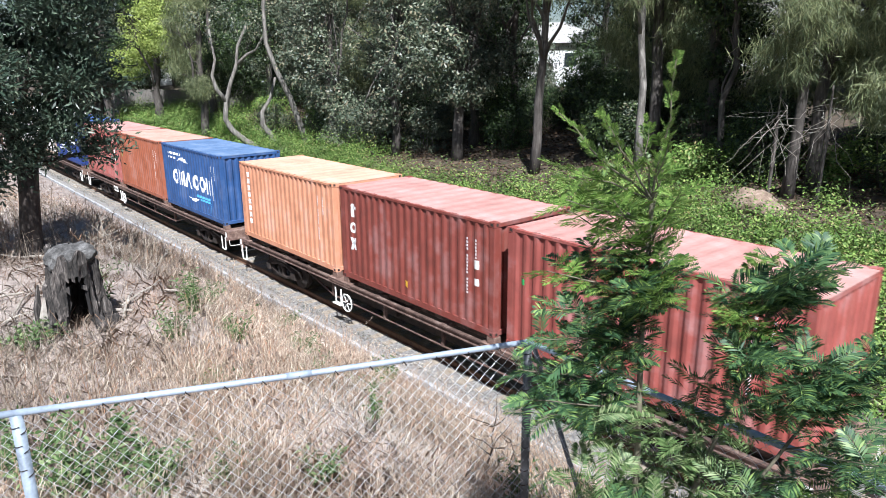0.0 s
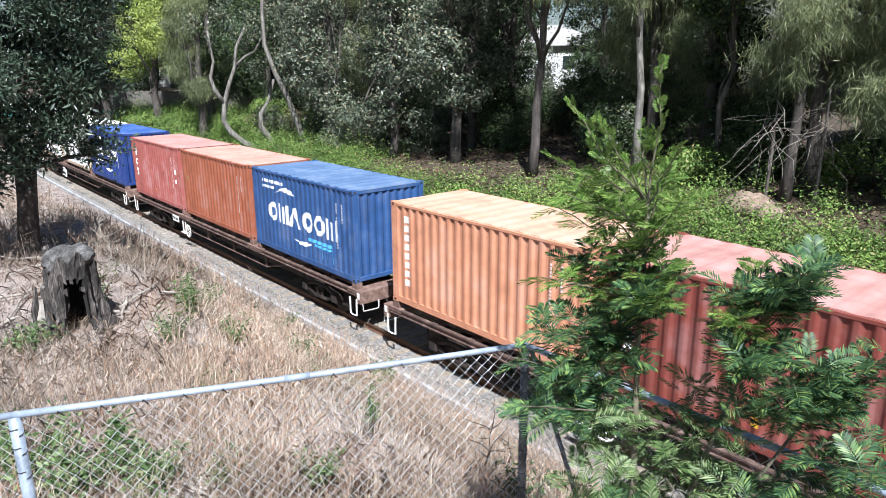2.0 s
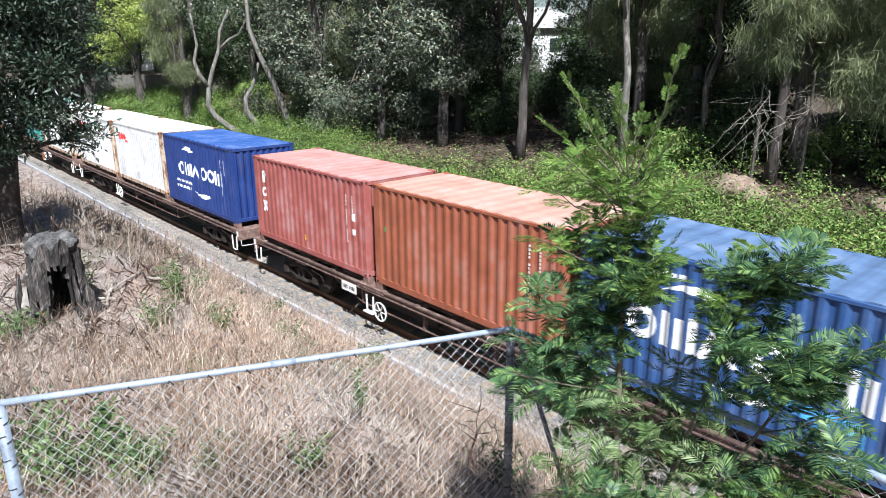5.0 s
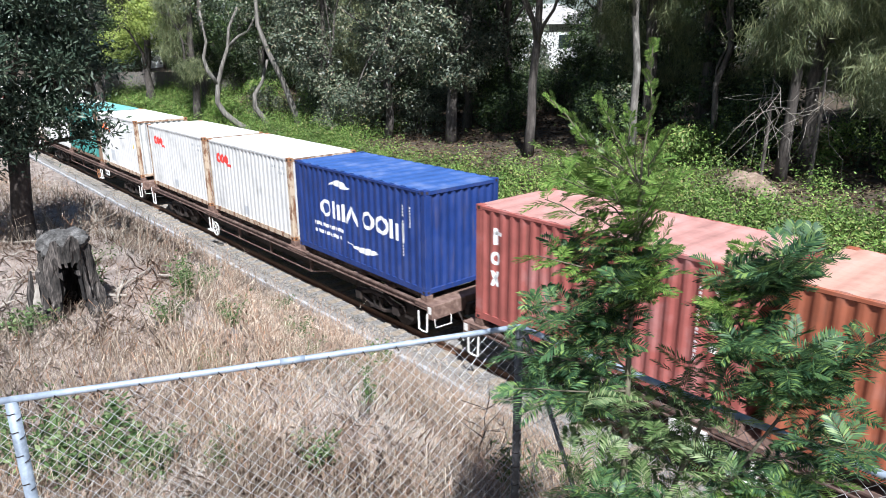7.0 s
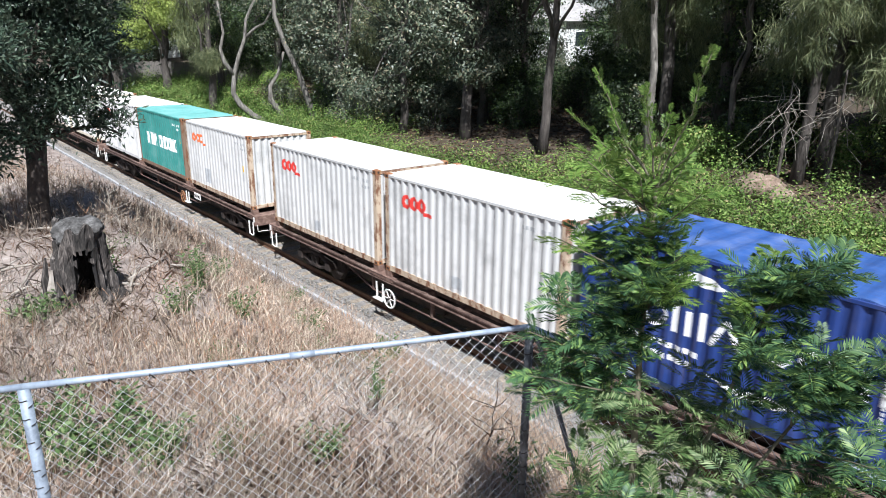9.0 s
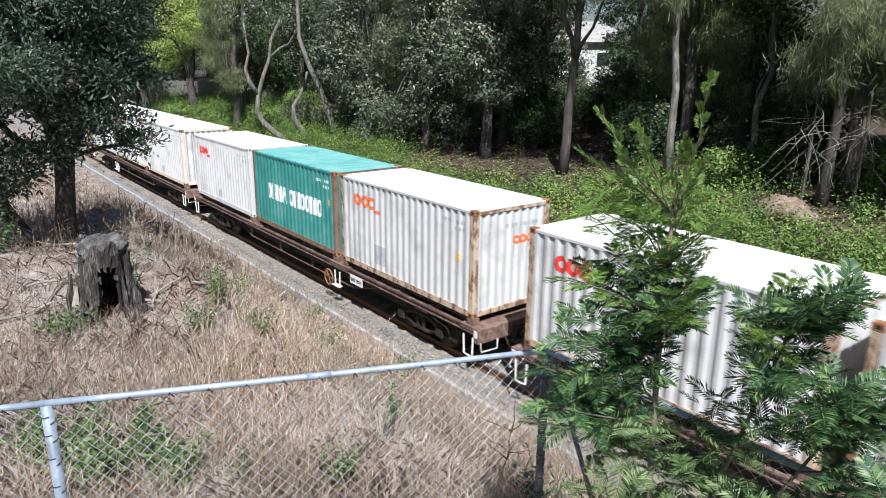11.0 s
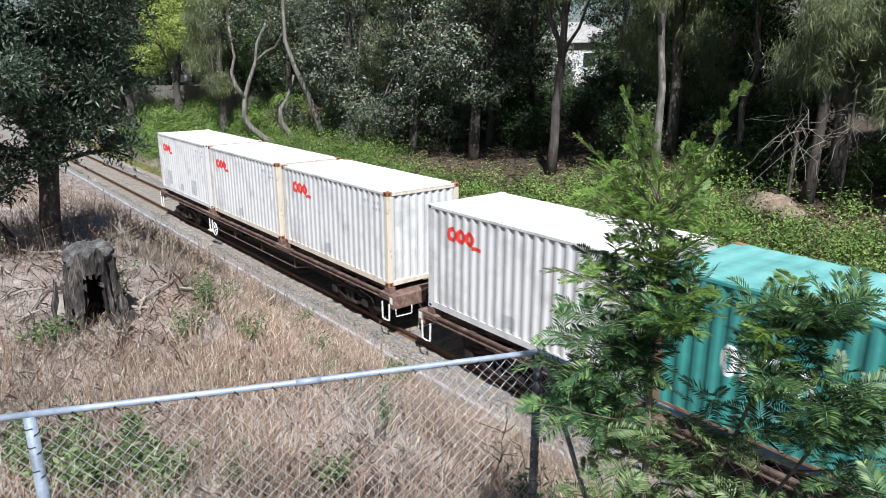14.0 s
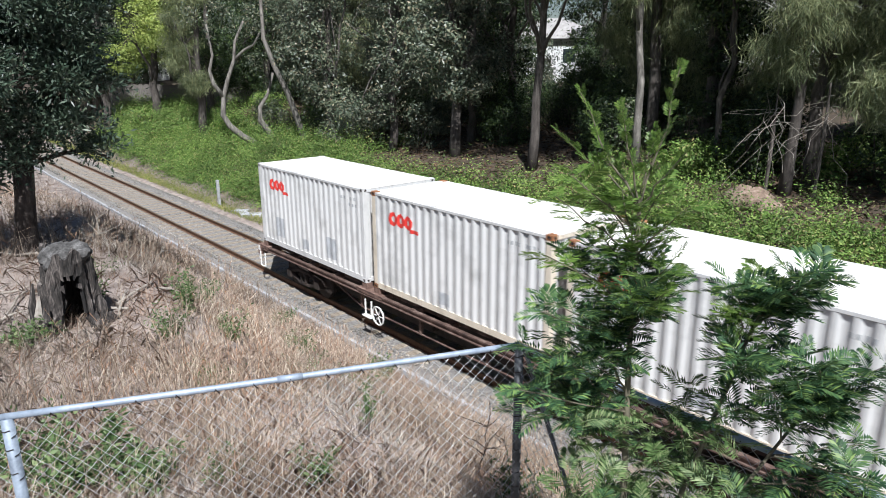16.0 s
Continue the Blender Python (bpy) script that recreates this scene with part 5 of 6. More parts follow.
def build_forest():
    g = np.random.default_rng(8)
    grey = "tall grey-green gum tree with a ragged crown"
    wispy = "casuarina with drooping wispy needles and straight trunk"
    dense = "dense dark green tree behind the track"
    # the trees whose trunks stand at the edge
    def wisp(seed, x, y, high, r, lean=(0, 0), low=.3, wide=2.6, bark=M_BARK, clumps=30):
        gg = np.random.default_rng(seed)
        blobs = blob_crown(gg, high, wide, high * low, 7, clumps)
        return tree(seed, x, y, wispy, high, r, blobs, L_NEEDLE, bark, lean, (.42, .022), 110, .26, .7, 11, bare=.3)

    def gum(seed, x, y, high, r, lean=(0, 0), low=.22, wide=3.0, bark=M_BARK, leaf=None, clumps=44, label=grey, n=8, per=42):
        gg = np.random.default_rng(seed)
        blobs = blob_crown(gg, high, wide, high * low, n, clumps)
        return tree(seed, x, y, label, high, r, blobs, leaf or L_GUM, bark, lean, (.19, .085), per, .24, .05, 9, bare=.25)

    # first two: unseen upper crowns made wide and dense to shade the ground
    wisp(41, -21.1, 23.4, 15, .23, (.3, .6), .56, 4.2, M_BARK, 52)
    wisp(42, -16.7, 25.1, 17, .18, (-.5, .5), .46, 4.4, M_PALEBARK, 56)
    wisp(43, -10.2, 24.6, 14, .2, (.4, .3), .3, 2.6)
    wisp(44, -9.8, 25.7, 15, .24, (-.3, .5), .28, 3.2, M_BARK, 40)
    wisp(45, -5.6, 25.5, 15, .25, (-.5, .2), .2, 3.4, M_BARK, 40)
    wisp(46, -47.4, 18.5, 13, .3, (-.6, .4), .25, 2.2)
    gum(51, -26.4, 23.4, 11, .3, (-.7, .6), .3, 3.2)
    gum(52, -30.8, 22.6, 11, .24, (.3, .5), .16, 3.4)
    gum(53, -36.7, 22.0, 12, .25, (.4, .7), .14, 3.4)
    gum(54, -33.6, 24.5, 14, .26, (.2, .5), .2, 3.6)
    gum(55, -28.0, 26.0, 14, .26, (-.4, .4), .2, 3.6)
    gum(56, -40.5, 23.5, 13, .24, (-.3, .6), .3, 3.2)
    gum(57, -27.2, 28.0, 13, .25, (.4, .2), .18, 3.2, leaf=L_DARK, label=dense)
    gum(58, -13.9, 26.4, 13, .14, (.4, .2), .3, 2.6, leaf=L_DARK, label=dense)
    gum(59, -57.0, 18.6, 11.5, .35, (-.3, .4), .36, 4.4, leaf=L_BRIGHT, label="yellow-green broad-crowned tree at the bend", clumps=80)
    gum(60, -62.5, 16.2, 12, .35, (.4, .2), .42, 3.0, leaf=L_DARK, label=dense)
    gum(61, -53.0, 21.5, 12, .3, (.4, .2), .25, 3.2, leaf=L_DARK, label=dense)
    # pale twisted trees
    def twisted(x, y, rows, label, seed):
        gg = np.random.default_rng(seed)
        z = float(height(x, y)) - .1
        top = thing("twisted_tree", x, y, z, label=label, category="tree")
        for k, (pts, r0, r1) in enumerate(rows):
            bm = bmesh.new()
            n = len(pts)
            tube(bm, pts, [r0 + (r1 - r0) * q / (n - 1) for q in range(n)], 8)
            part("trunk" if k == 0 else "limb", bm, M_PALEBARK, top, smooth=True)
        ends = [Vector(p[-1]) for p, _, _ in rows]
        blobs = [(e.x, e.y, e.z + .6, 1.7, 1.7, 1.3, 30) for e in ends]
        pts, ways = clumped(gg, blobs, 24, .26)
        leaf_mesh("crown", pts, .17, .07, L_GUM, gg, top, facing=ways)

    def side(s, h, d=0.0):  # across the view, upwards
        return (s * .42 - d * .9, s * .9 + d * .42, h)
    twisted(-41.1, 19.6, [([side(0, 0), side(-1.0, .6), side(-1.75, 1.3), side(-2.1, 2.0), side(-1.95, 3.1), side(-1.6, 4.2), side(-1.15, 5.3), side(-1.0, 6.4), side(-.4, 7.6)], .22, .07),
                          ([side(-1.95, 3.1), side(-2.5, 3.9), side(-2.65, 4.7), side(-2.4, 5.6), side(-2.6, 7.4)], .15, .06),
                          ([side(-1.15, 5.3), side(-.5, 5.9), side(.1, 6.2), side(.7, 7.2)], .1, .05)], "pale twisted gum tree with bare winding limbs", 71)
    twisted(-40.8, 20.5, [([side(0, 0), side(-.4, .9), side(-.8, 1.5), side(-.75, 2.3), side(-.2, 3.1), side(.2, 4.4)], .22, .08)], "short pale twisted gum beside its neighbour", 72)
    twisted(-38.0, 21.2, [([side(0, 0), side(-.4, 1.6), side(-.9, 3.2), side(-1.6, 4.8), side(-2.1, 6.4), side(-2.1, 8.5), side(-1.8, 11)], .22, .08)], "pale leaning gum trunk among grey foliage", 73)
    # rows behind, from a few grown shapes
    kinds = [gum(81, -32, 31, 15, .3, low=.1, wide=4.2, leaf=L_DARK, label=dense, clumps=62, n=9),
             gum(82, -22, 33, 16, .3, low=.12, wide=4.4, leaf=L_DARK, label=dense, clumps=62, n=9),
             gum(83, -44, 29, 15, .3, low=.12, wide=4.2, clumps=62, n=9),
             wisp(84, -13, 31, 16, .3, low=.18, wide=3.8, clumps=46)]
    rnd = random.Random(6)
    for k in range(46):
        x, y = -66 + 78 * ((k * 0.618) % 1), rnd.choice((29, 32, 35, 39, 44, 50)) + rnd.uniform(-1.3, 1.3)
        if 44 < y < 70 and abs(x + 0.86 * y) < 3.2:  # the house stands here
            continue
        if abs(x + 0.862 * y) < 3.6 and y > 28:
            continue
        src, turn = rnd.choice(kinds if x < -18 else kinds[:2] + kinds[3:]), rnd.uniform(0, 360)
        if abs((x + 44) * .51 + (y - 47) * .86) < 5 and -2 < (x + 44) * .86 - (y - 47) * .51 < 13:  # a clearing before the house
            continue
        copy_thing(src, pose(x, y, float(height(x, y)) - .2, 0, 0, turn))
    for k in range(16):
        x, y = -70 - 45 * ((k * 0.618) % 1), rnd.uniform(15.5, 34)
        copy_thing(rnd.choice(kinds[:3]), pose(x, y, float(height(x, y)) - .2, 0, 0, rnd.uniform(0, 360)))
    for x, y in ((-36.6, 38.5), (-66, 26), (-61, 24), (-57, 27), (-70, 21), (-64, 31), (-52, 26), (-76, 24), (-49, 28), (-58, 33), (-80, 18)):
        copy_thing(rnd.choice(kinds[:3]), pose(x, y, float(height(x, y)) - .2, 0, 0, rnd.uniform(0, 360)))
    for x, y in ((-92, 3), (-101, -2), (-84, -6), (-110, 8), (-96, -14), (-76, -12), (-118, 14), (-70, -20), (-60, -9), (-52, -14), (-47, -6)):  # beyond the shelf on the near side
        copy_thing(rnd.choice(kinds[:3]), pose(x, y, float(height(x, y)) - .2, 0, 0, rnd.uniform(0, 360)))
    for x, y, i in ((-30.6, 41.0, 0), (-42.6, 41.0, 2)):
        copy_thing(kinds[i], pose(x, y, float(height(x, y)) - 1.2, 0, 0, 40))
    # bushes that close the gaps between the trunks
    shapes = []
    for k, (leaf, high) in enumerate(((L_DARK, 2.6), (L_DARK, 3.4), (L_GUM, 2.4), (L_SHRUB, 1.5))):
        gg, r2 = np.random.default_rng(300 + k), random.Random(300 + k)
        x, y = -34 + 7 * k, 27.5
        top = thing("bush", x, y, float(height(x, y)) - .1, label="dense bush in the shade under the trees", category="bush")
        for q in range(5):
            bm = bmesh.new()
            tube(bm, wavy(r2, (r2.uniform(-.2, .2), r2.uniform(-.2, .2), 0), (r2.uniform(-1, 1), r2.uniform(-1, 1), high * .8), 4, .12), [.04, .035, .028, .02, .01], 5)
            part("stem", bm, M_BARK, top)
        pts, ways = clumped(gg, [(0, 0, high * .45, 1.6, 1.4, high * .5, 60), (.8, -.3, high * .7, 1.0, 1.0, high * .35, 30)], 36, .2, .3)
        leaf_mesh("foliage", pts, .15, .07, leaf, gg, top, facing=ways)
        shapes.append(top)
    for k in range(92):
        x, y = -64 + 72 * ((k * .618) % 1), (26.2, 28.6, 31.5, 35.5, 40)[k % 5] + rnd.uniform(-.9, .9)
        if abs(x + 0.862 * y) < 2.2:
            continue
        src = shapes[rnd.choice((0, 1, 0, 1, 2) if y > 28 else (0, 1, 0, 1, 0, 3) if x > -27 else (0, 1, 2, 2, 3))]
        copy_thing(src, pose(x, y, float(height(x, y)) - .15, 0, 0, rnd.uniform(0, 360)))
    for x, y, i in ((-39.4, 42.2, 2), (-14.2, 25.4, 3), (-9.7, 27.6, 3), (-6.2, 26.2, 3), (-13.6, 29.4, 3), (-28.3, 33.0, 0), (-30.2, 33.6, 0), (-26.6, 32.4, 0), (-33.6, 38.0, 2), (-43.5, 21.8, 2), (-45.0, 20.0, 3), (-50.5, 18.0, 3), (-52.5, 17.2, 3), (-56, 17.6, 3), (-36.2, 22.8, 2), (-33.0, 23.2, 2), (-30.0, 24.2, 2), (-34.5, 21.8, 2), (-38.6, 22.6, 0), (-25.6, 26.0, 0), (-19.0, 26.6, 0), (-15.0, 27.2, 1), (-12.0, 26.6, 1), (-7.6, 26.6, 1), (-4.0, 24.6, 3), (-2.0, 24.0, 3)):
        copy_thing(shapes[i], pose(x, y, float(height(x, y)) - .15, 0, 0, rnd.uniform(0, 360)))
    # dead boughs and a pale earth lump under the casuarinas
    for k, (x, y) in enumerate(((-10.7, 24.2), (-9.2, 24.6))):
        r2 = random.Random(90 + k)
        z = float(height(x, y))
        top = thing("dead_bough", x, y, z, label="tangle of bare grey dead boughs hanging low", category="branch", group="dead boughs")
        for q in range(14):
            a = wavy(r2, (r2.uniform(-.3, .3), r2.uniform(-.2, .2), r2.uniform(2.2, 3.6)), (r2.uniform(-1.7, 1.5), r2.uniform(-1.5, .3), r2.uniform(.0, 3.2)), 5, .3)
            bm = bmesh.new()
            tube(bm, a, [.011, .01, .009, .007, .005, .003], 4)
            part("bough", bm, M_DEADWOOD, top)
        bm = bmesh.new()
        tube(bm, [(0, 0, -.2), (.05, .02, 2.0), (0, .1, 3.9)], [.07, .06, .03], 6)
        part("snag", bm, M_BARK, top)
    for k, (x, y, r) in enumerate(((-10.9, 23.3, .8), (-10.0, 22.9, .5), (-6.2, 23.6, .5), (-4.5, 23.0, .55))):
        bm = bmesh.new()
        bmesh.ops.create_icosphere(bm, subdivisions=3, radius=r)
        for v in bm.verts:
            v.co *= 1 + .28 * noise.noise(v.co * 2.2 / r + Vector((k * 7, 0, 0)))
            v.co.z *= .62
        ob = finish(bm, "earth_mound", M_EARTH, smooth=True)
        ob.location = (x, y, float(height(x, y)) + .12)
        tagged(ob, "pale clay mound at the foot of the trees", "mound", "clay mounds")


M_EARTH = surface("pale_clay", [(0.25, (0.09, 0.06, 0.042)), (0.55, (0.23, 0.165, 0.12)), (0.8, (0.4, 0.31, 0.25))], 5, 0.95, 0, 0.6, 0.03)
M_WEATHERBOARD = surface("white_weatherboard", [(0.2, (0.62, 0.61, 0.58)), (0.7, (0.8, 0.8, 0.78))], 2, 0.7, 0, 0.1)
M_TILEROOF = surface("grey_roof", [(0.25, (0.22, 0.21, 0.2)), (0.7, (0.4, 0.38, 0.36))], 3, 0.8, 0, 0.4)
M_GLASSDARK = plain("window_glass", (0.03, 0.04, 0.05), 0.1)
M_PALING = surface("paling", [(0.25, (0.08, 0.07, 0.06)), (0.7, (0.2, 0.18, 0.16))], 4, 0.9, 0, 0.4)


def house(x, y, rz, wide, deep, walls, label, z=None):
    z = float(height(x, y)) if z is None else z
    top = thing("house", x, y, z, rz, label=label, category="house")
    bm = bmesh.new()
    box(bm, -wide / 2, wide / 2, -deep / 2, deep / 2, -1.5, walls)
    wall = part("wall", bm, M_WEATHERBOARD, top)
    for k in range(int(walls / .22)):
        bm = bmesh.new()
        box(bm, -wide / 2 - .02, wide / 2 + .02, -deep / 2 - .02, -deep / 2 + .004, .22 * k, .22 * k + .19)
        part("board", bm, M_WEATHERBOARD, wall)
    bm = bmesh.new()
    e, h = .5, 1.9
    a = [bm.verts.new(p) for p in ((-wide / 2 - e, -deep / 2 - e, walls), (wide / 2 + e, -deep / 2 - e, walls), (wide / 2 + e, deep / 2 + e, walls), (-wide / 2 - e, deep / 2 + e, walls),
                                   (-wide / 2 + deep / 2, 0, walls + h), (wide / 2 - deep / 2, 0, walls + h))]
    for q in ((0, 1, 5, 4), (1, 2, 5), (2, 3, 4, 5), (3, 0, 4), (3, 2, 1, 0)):
        bm.faces.new([a[i] for i in q])
    part("roof", bm, M_TILEROOF, top)
    for x0 in (-wide * .28, wide * .18):
        bm = bmesh.new()
        box(bm, x0 - .6, x0 + .6, -deep / 2 - .05, -deep / 2 - .01, .9, 2.2)
        w = part("window", bm, M_WEATHERBOARD, top)
        bm = bmesh.new()
        box(bm, x0 - .52, x0 + .52, -deep / 2 - .06, -deep / 2 - .048, .98, 2.12)
        part("pane", bm, M_GLASSDARK, w)


def build_behind():
    white = "white weatherboard house seen through the trees"
    house(-44.0, 51.0, 40, 9, 7, 3.0, white, 5.6)
    house(-30.0, 66.0, 20, 11, 8, 3.0, white, 7.6)
    house(-24.5, 72.0, 15, 11, 8, 3.2, white, 9.0)
    house(-88.0, 30.0, 65, 10, 7, 3.0, "pale house with grey roof beyond the bend", 4.6)
    house(-74.0, 45.0, 50, 11, 7, 2.8, "pale house with grey roof beyond the bend", 4.2)
    fence = thing("paling_fence", -60, 22.0, float(height(-60, 22.0)), 40, label="dark weathered timber paling fence behind the bank", category="fence")
    bm = bmesh.new()
    box(bm, -.07, .07, -.012, .012, -.4, 1.7)
    first = part("paling", bm, M_PALING, fence)
    for k in range(90):
        o = first if k == 0 else new("paling", first.data)
        o.parent = fence
        o.matrix_basis = pose(-7 + .155 * k, 0, .03 * math.sin(k * 1.7), 0, 0, 0)


build_far_bank()
build_forest()
build_behind()


# ---- the tree on the bank and the young wattle by the fence ----
# bark coloured darker to carry the crown's shade on the trunks
M_NEARBARK = surface("shaded_bark", [(0.25, (0.02, 0.015, 0.012)), (0.55, (0.055, 0.043, 0.036)), (0.8, (0.11, 0.09, 0.075))], 4, 0.95, 0, 0.9, 0.03, (2.5, 2.5, 0.6))


def build_bank_tree():
    g = np.random.default_rng(61)
    x, y = -12.9, 1.85
    z = float(height(x, y)) - .1
    top = thing("banksia_tree", x, y, z, label="tree with shade-dark trunk and leathery grey-green leaves on the bank", category="tree")
    rows = [([(0, 0, -.05), (.02, .02, .12), (.03, .04, .55), (.05, .1, 1.1), (.02, .15, 1.6)], (.27, .2, .165, .15, .16), "trunk"),
            ([(.02, .15, 1.55), (-.05, .02, 2.1), (-.15, -.2, 2.8), (-.2, -.3, 4.6)], (.13, .1, .08, .04), "limb"),
            ([(.02, .15, 1.55), (.1, .42, 2.0), (.2, .62, 2.6), (.35, .9, 4.0)], (.11, .085, .06, .03), "limb"),
            ([(.03, .12, 1.45), (-.35, -.5, 1.95), (-.7, -1.0, 2.7), (-.8, -1.4, 3.8)], (.07, .055, .04, .02), "limb"),
            ([(.05, .2, 1.6), (.18, .75, 1.75), (.3, 1.1, 1.78), (.4, 1.4, 1.62)], (.045, .035, .025, .012), "limb"),
            ([(.2, .62, 2.6), (.4, 1.1, 2.75), (.5, 1.5, 2.9)], (.05, .03, .015), "limb"),
            ([(-.05, .02, 2.1), (.3, .2, 2.7), (.9, .3, 3.4)], (.07, .05, .02), "limb")]
    trunk = None
    for pts, radii, name in rows:
        bm = bmesh.new()
        tube(bm, pts, radii, 12)
        ob = part(name, bm, M_NEARBARK, trunk or top, smooth=True)
        trunk = trunk or ob
    blobs = [(-.2, -.1, 3.2, 1.2, 1.1, .8, 74), (.3, .8, 3.25, .8, .6, .6, 46), (.35, .95, 2.25, .5, .5, .32, 20), (.38, 1.3, 1.8, .25, .22, .2, 6), (-.6, -1.0, 2.9, 1.2, 1.1, .9, 60), (.1, .3, 2.35, .6, .5, .35, 24),
             (0, .1, 4.4, 1.5, 1.3, .9, 84), (.3, 1.0, 4.1, .9, .6, .8, 44), (-.8, -1.5, 2.0, .9, .9, .7, 40), (-.5, -1.3, 4.4, 1.4, 1.3, 1.0, 56), (.2, .0, 1.75, .35, .4, .2, 9), (.4, 1.4, 3.0, .4, .3, .4, 12),
             (1.1, -.8, 3.1, .9, .8, .5, 34), (-.1, -.5, 1.5, .5, .35, .45, 18), (0, .35, 5.4, 1.6, 1.4, .7, 60)]
    pts, ways = clumped(g, blobs, 110, .135, .3)
    leaf_mesh("crown", pts, .105, .034, L_NEARTREE, g, top, facing=ways, radial=.8)
    # its slimmer neighbour, leaning away
    top = thing("banksia_tree", x - .3, y - .75, z, label="slender tree with shade-dark trunk leaning beside its neighbour", category="tree")
    bm = bmesh.new()
    tube(bm, [(.15, .35, -.05), (.1, .2, .3), (0, -.05, .8), (-.15, -.3, 1.6), (-.3, -.6, 2.6)], [.15, .12, .11, .09, .04], 9)
    part("trunk", bm, M_NEARBARK, top, smooth=True)
    pts, ways = clumped(g, [(-.2, -.5, 2.2, .9, .8, .8, 36), (0, -.5, 1.2, .75, .6, .5, 26)], 70, .12, .3)
    leaf_mesh("crown", pts, .105, .034, L_NEARTREE, g, top, facing=ways, radial=.8)


L_FROND = leafy("wattle_fronds", [(0, (0.028, 0.068, 0.036)), (0.5, (0.062, 0.13, 0.06)), (0.8, (0.125, 0.215, 0.08)), (1, (0.24, 0.34, 0.1))], 0.45, 0.3, 0.3)
L_YOUNG = leafy("young_wattle_fronds", [(0, (0.07, 0.14, 0.03)), (0.6, (0.14, 0.24, 0.05)), (1, (0.26, 0.36, 0.1))], 0.4, 0.35)
M_STEM = surface("green_brown_stem", [(0.25, (0.06, 0.05, 0.035)), (0.7, (0.17, 0.15, 0.1))], 9, 0.8, 0, 0.3, 0.004)


def frond(vs, fs, g, base, way, length, up):
    """A feather-shaped leaf: a bowed stalk with pairs of narrow leaflets."""
    way = way / np.linalg.norm(way)
    side = np.cross(way, up)
    side /= np.linalg.norm(side) + 1e-6
    nrm = np.cross(side, way)
    pairs = 11
    sag = g.uniform(.1, .38)
    def spine(f):
        return base + way * length * f + np.array([0, 0, -1]) * sag * length * f * f
    for k in range(6):
        a, b, i = spine(k / 6), spine((k + 1) / 6), len(vs)
        w = side * .0013
        vs += [a - w, a + w, b + w, b - w]
        fs.append((i, i + 1, i + 2, i + 3))
    for k in range(pairs + 1):
        f = .18 + .82 * k / pairs
        c = spine(f)
        ln = length * .42 * math.sin(math.pi * (.22 + .62 * f)) * g.uniform(.85, 1.1)
        for s in (-1, 1):
            d = side * s * .8 + way * (.45 + .5 * f) + nrm * g.uniform(-.12, .22)
            d /= np.linalg.norm(d)
            e = np.cross(d, nrm)
            i, w = len(vs), min(.0046, .032 * length)
            tip = c + d * ln + np.array([0, 0, -.12 * ln])
            vs += [c, c + d * ln * .5 + e * w, tip, c + d * ln * .5 - e * w]
            fs.append((i, i + 1, i + 2, i + 3))


SHOOTS = []  # part, its resting place, how freely it swings


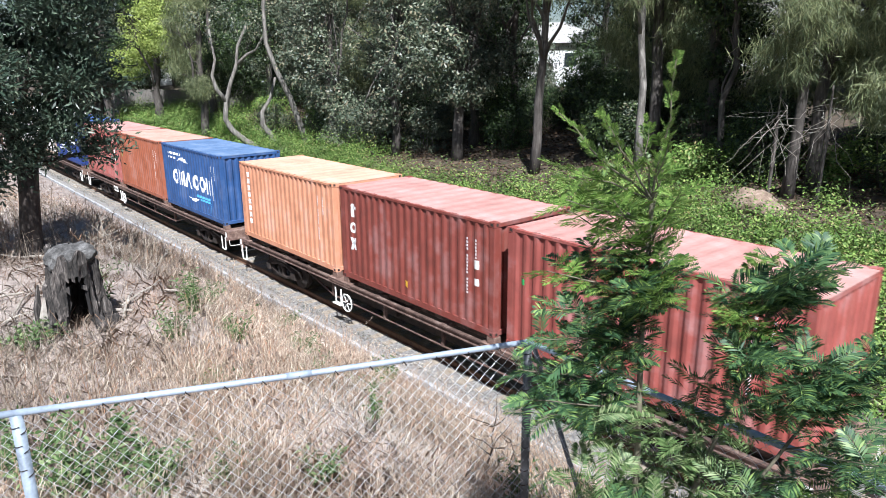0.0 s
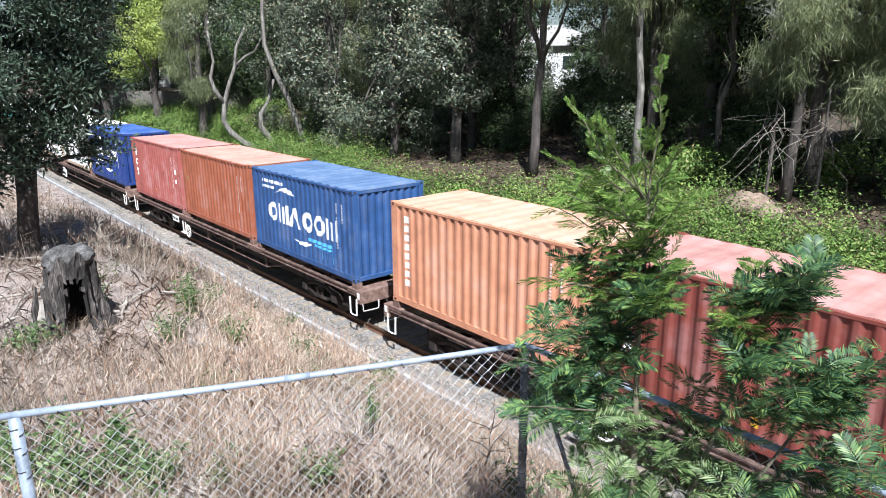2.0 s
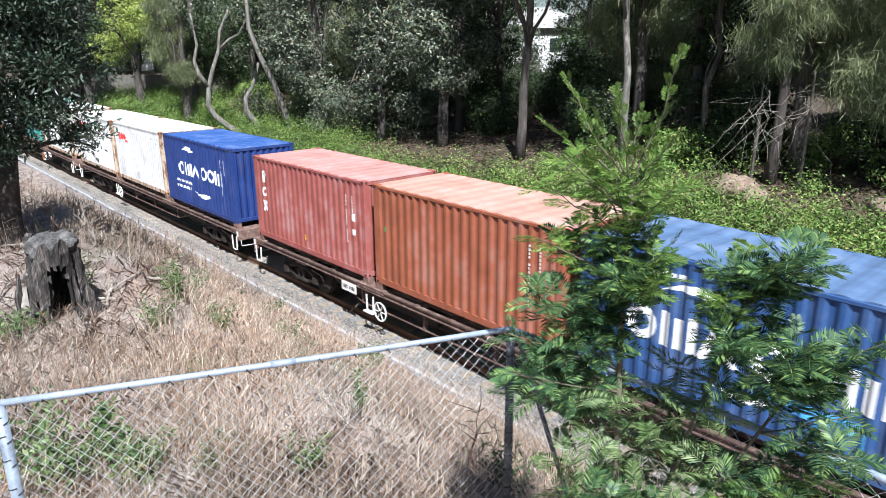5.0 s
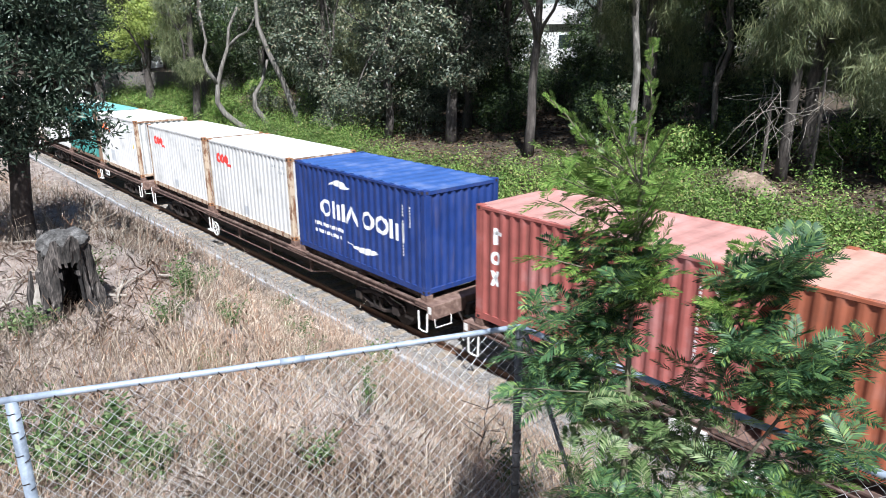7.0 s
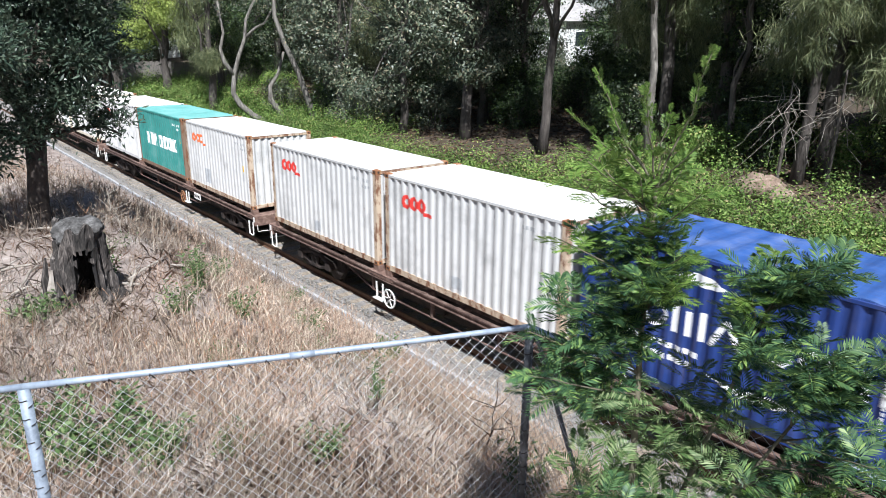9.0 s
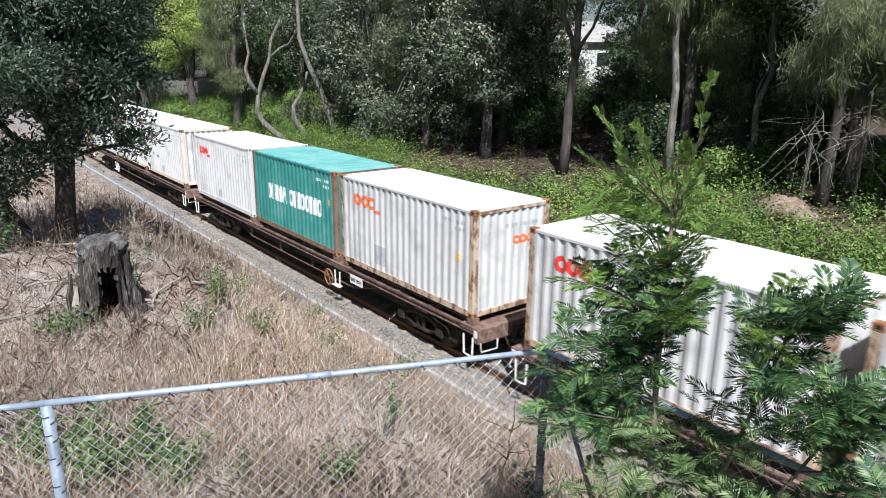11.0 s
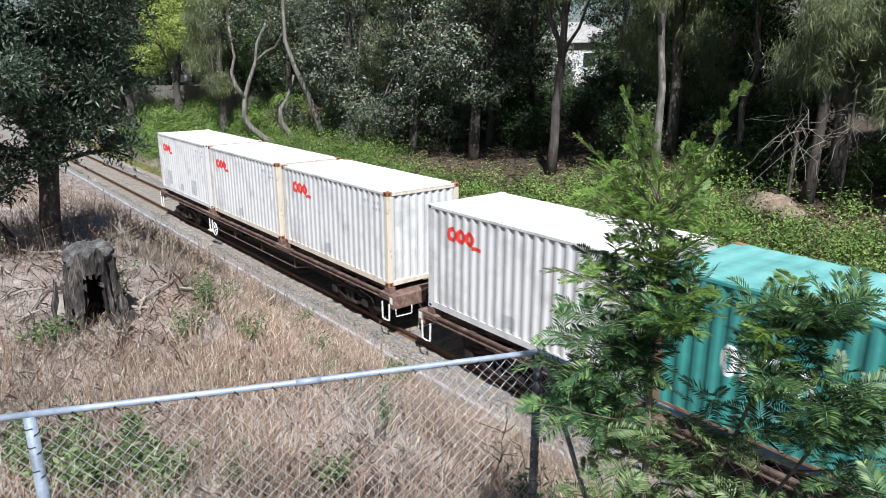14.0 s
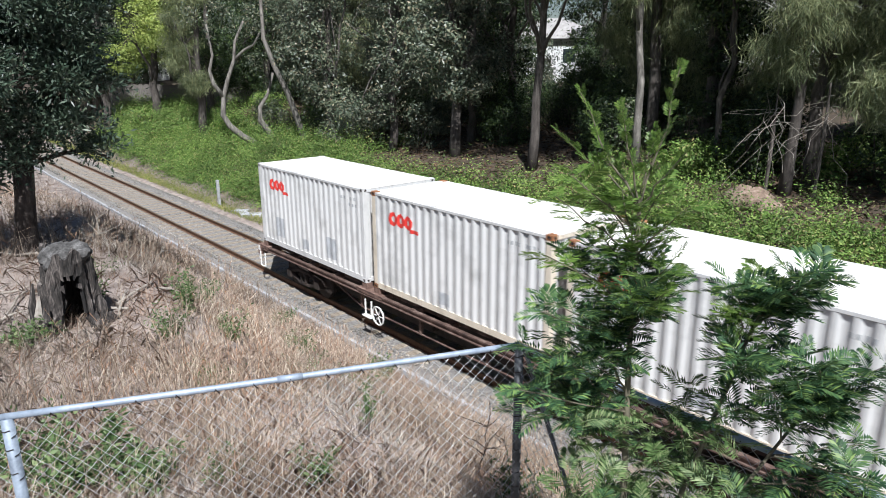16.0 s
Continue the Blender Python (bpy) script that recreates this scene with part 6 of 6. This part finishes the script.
def build_wattle():
    g = np.random.default_rng(77)
    bx, by = -1.42, 2.36
    bz = float(height(bx, by)) - .05
    top = thing("wattle_sapling", bx, by, bz, label="young wattle sapling with feathery green fronds by the fence", category="tree")
    to_eye = np.array([-bx, -by, 0.0])
    to_eye /= np.linalg.norm(to_eye)
    right = np.array([-to_eye[1], to_eye[0], 0])  # across, as seen from the path above
    right = -right if right[0] < 0 else right

    def put(s, h, d=0.0):
        return np.array(right * s + to_eye * d + np.array([0, 0, h]))

    stems = [([put(0, 0), put(-.02, .7), put(-.04, 1.4), put(-.06, 2.0), put(-.06, 2.6)], .022, .008),
             ([put(.04, 0), put(.06, .8), put(.24, 1.5), put(.4, 2.15)], .017, .006),
             ([put(.02, .3), put(.15, .9), put(.45, 1.45), put(.66, 1.9)], .013, .005)]
    joints = []
    for pts, r0, r1 in stems:
        bm = bmesh.new()
        tube(bm, pts, [r0 + (r1 - r0) * q / (len(pts) - 1) for q in range(len(pts))], 8)
        part("stem", bm, M_STEM, top, smooth=True)
        joints += [a + (b - a) * q / 6 for a, b in zip(pts[1:], pts[2:]) for q in range(7)]
    # leaders, then the bushy parts: across, up, towards the path (from, to), shoots, share of young growth
    tips = [(put(-.31, 3.04, .03), 1), (put(.1, 3.12), 1), (put(-.15, 3.0, .08), 1), (put(-.42, 2.86, -.03), 1), (put(-.02, 2.9, -.06), 1), (put(-.24, 2.84, -.1), 1), (put(.08, 2.84, .1), 1)]
    for s0, s1, h0, h1, d0, d1, count, young in ((-.44, .12, 2.35, 2.74, -.12, .25, 14, .75), (-.44, .1, 2.05, 2.42, -.1, .32, 15, .15), (-.54, -.16, 1.74, 2.1, -.1, .32, 11, .05),
                                                 (.26, .62, 2.05, 2.5, -.1, .25, 15, .12), (.34, .88, 1.7, 2.12, -.1, .3, 13, .15), (.3, .9, 1.2, 1.6, 0, .35, 8, .4), (-.2, .2, 1.2, 1.6, -.05, .3, 4, .1)):
        for k in range(count):
            tips.append((put(s0 + (s1 - s0) * ((k * .618 + .13) % 1), g.uniform(h0, h1), g.uniform(d0, d1)), int(g.random() < young)))
    for k, (b, young) in enumerate(tips):
        a = min(joints, key=lambda q: np.linalg.norm(b - q - (0, 0, .22)) + (9 if q[2] > b[2] - .06 else 0))
        leader = k < 7
        swing = float(np.clip((b[2] - 1.0) / 1.9, .15, 1))
        way = b - a
        reach = float(np.linalg.norm(way))
        rnd = random.Random(200 + k)
        path = wavy(rnd, (0, 0, 0), tuple(way), 5, reach * .05)
        bm = bmesh.new()
        r = .0035 + .003 * reach
        tube(bm, path, [r * (1 - .13 * q) for q in range(6)], 6)
        shoot = part("shoot", bm, M_STEM, top)
        shoot.location = a
        vs, fs = [], []
        count = int(9 + 12 * reach) if leader else rnd.randint(11, 17)
        for q in range(count):
            f = .3 + .7 * (q + .5) / count
            i = min(4, int(f * 5))
            base = np.array(path[i].lerp(path[i + 1], f * 5 - i))
            az = q * 2.4 + g.uniform(-.4, .4)
            spread = (.75 - .45 * f) if leader else (1.3 - .5 * f)
            d = way / reach * (1 - .5 * spread) + (math.cos(az) * right + math.sin(az) * to_eye) * spread + np.array([0, 0, g.uniform(.3, .6) if leader else g.uniform(-.15, .3)])
            size = g.uniform(.05, .095) * (1.25 - .5 * f) if leader else g.uniform(.1, .165) * (0.85 if young else 1)
            frond(vs, fs, g, base, d, size, np.array([g.normal() * .35, g.normal() * .35, 1.0]))
        mesh_of("fronds", vs, fs, L_YOUNG if young else L_FROND, shoot)["kind"] = "stuff"
        SHOOTS.append((shoot, Vector(a), swing, k))
    # thin grey-green dry fronds low in the middle
    vs, fs = [], []
    for q in range(330):
        c = put(g.uniform(-.3, .4), g.uniform(.8, 1.75), g.uniform(-.3, .2))
        frond(vs, fs, g, c, np.array([g.normal(), g.normal(), g.normal() * .5 + .2]), g.uniform(.1, .18), np.array([g.normal() * .5, g.normal() * .5, 1.0]))
    mesh_of("lower_fronds", vs, fs, L_WEED, top)["kind"] = "stuff"
    return right, to_eye


build_bank_tree()
ACROSS, TOWARDS = build_wattle()


def motions():
    """The train comes out of the distance, gaining speed, and runs past."""
    ticks = [k * 0.5 for k in range(33)]
    for w, ob in enumerate(WAGONS):
        back = w * PITCH + (3 * C_LEN + 2 * C_GAP) / 2
        walk(ob, [(t, pose(ahead(t) - back, TRACK_Y, 0)) for t in ticks])
    for ob, w, slot in CONTAINERS:
        back = w * PITCH + slot * (C_LEN + C_GAP) + C_LEN / 2
        walk(ob, [(t, pose(ahead(t) - back, TRACK_Y, DECK)) for t in ticks])
    for wheels in WHEELS:
        for ob, x in wheels:
            walk(ob, [(k / 10, pose(x, 0, 0.46, 0, math.degrees(ahead(k / 10) / 0.46) % 360)) for k in range(161)])
    # the sapling sways: lean to the right (+) or left (-) in degrees, bow towards the path
    sway = ((0, -17, 8), (0.5, -20, 9), (1, -18, 8), (1.5, -16, 7), (2, -14, 7), (2.5, -10, 8), (3, -8, 9), (4.2, -4, 8), (5.5, 2, 6), (6, 4, 5), (6.5, -3, 6), (7, -16, 9), (7.5, -14, 8),
            (8, -6, 6), (8.5, 2, 6), (9.7, -4, 7), (11, -8, 8), (11.5, 0, 8), (12, 6, 8), (12.5, 12, 9), (13, 10, 10), (13.5, 4, 10), (14, 5, 10), (14.5, 6, 9), (15, 3, 9), (15.5, 1, 6), (16, 0, 0))
    lean_axis, bow_axis = Vector(TOWARDS), Vector(ACROSS)
    for ob, foot, swing, k in SHOOTS:
        rows = []
        for t, lean, bow in sway:
            flutter = 2.5 * math.sin(t * 4.1 + k * 1.9) + 1.5 * math.sin(t * 7.3 + k)
            turn = Matrix.Rotation(radians(lean * swing + flutter * (.4 + swing)), 4, -lean_axis) @ Matrix.Rotation(radians(bow * swing), 4, bow_axis)
            rows.append((t, Matrix.Translation(foot) @ turn))
        walk(ob, rows)


motions()
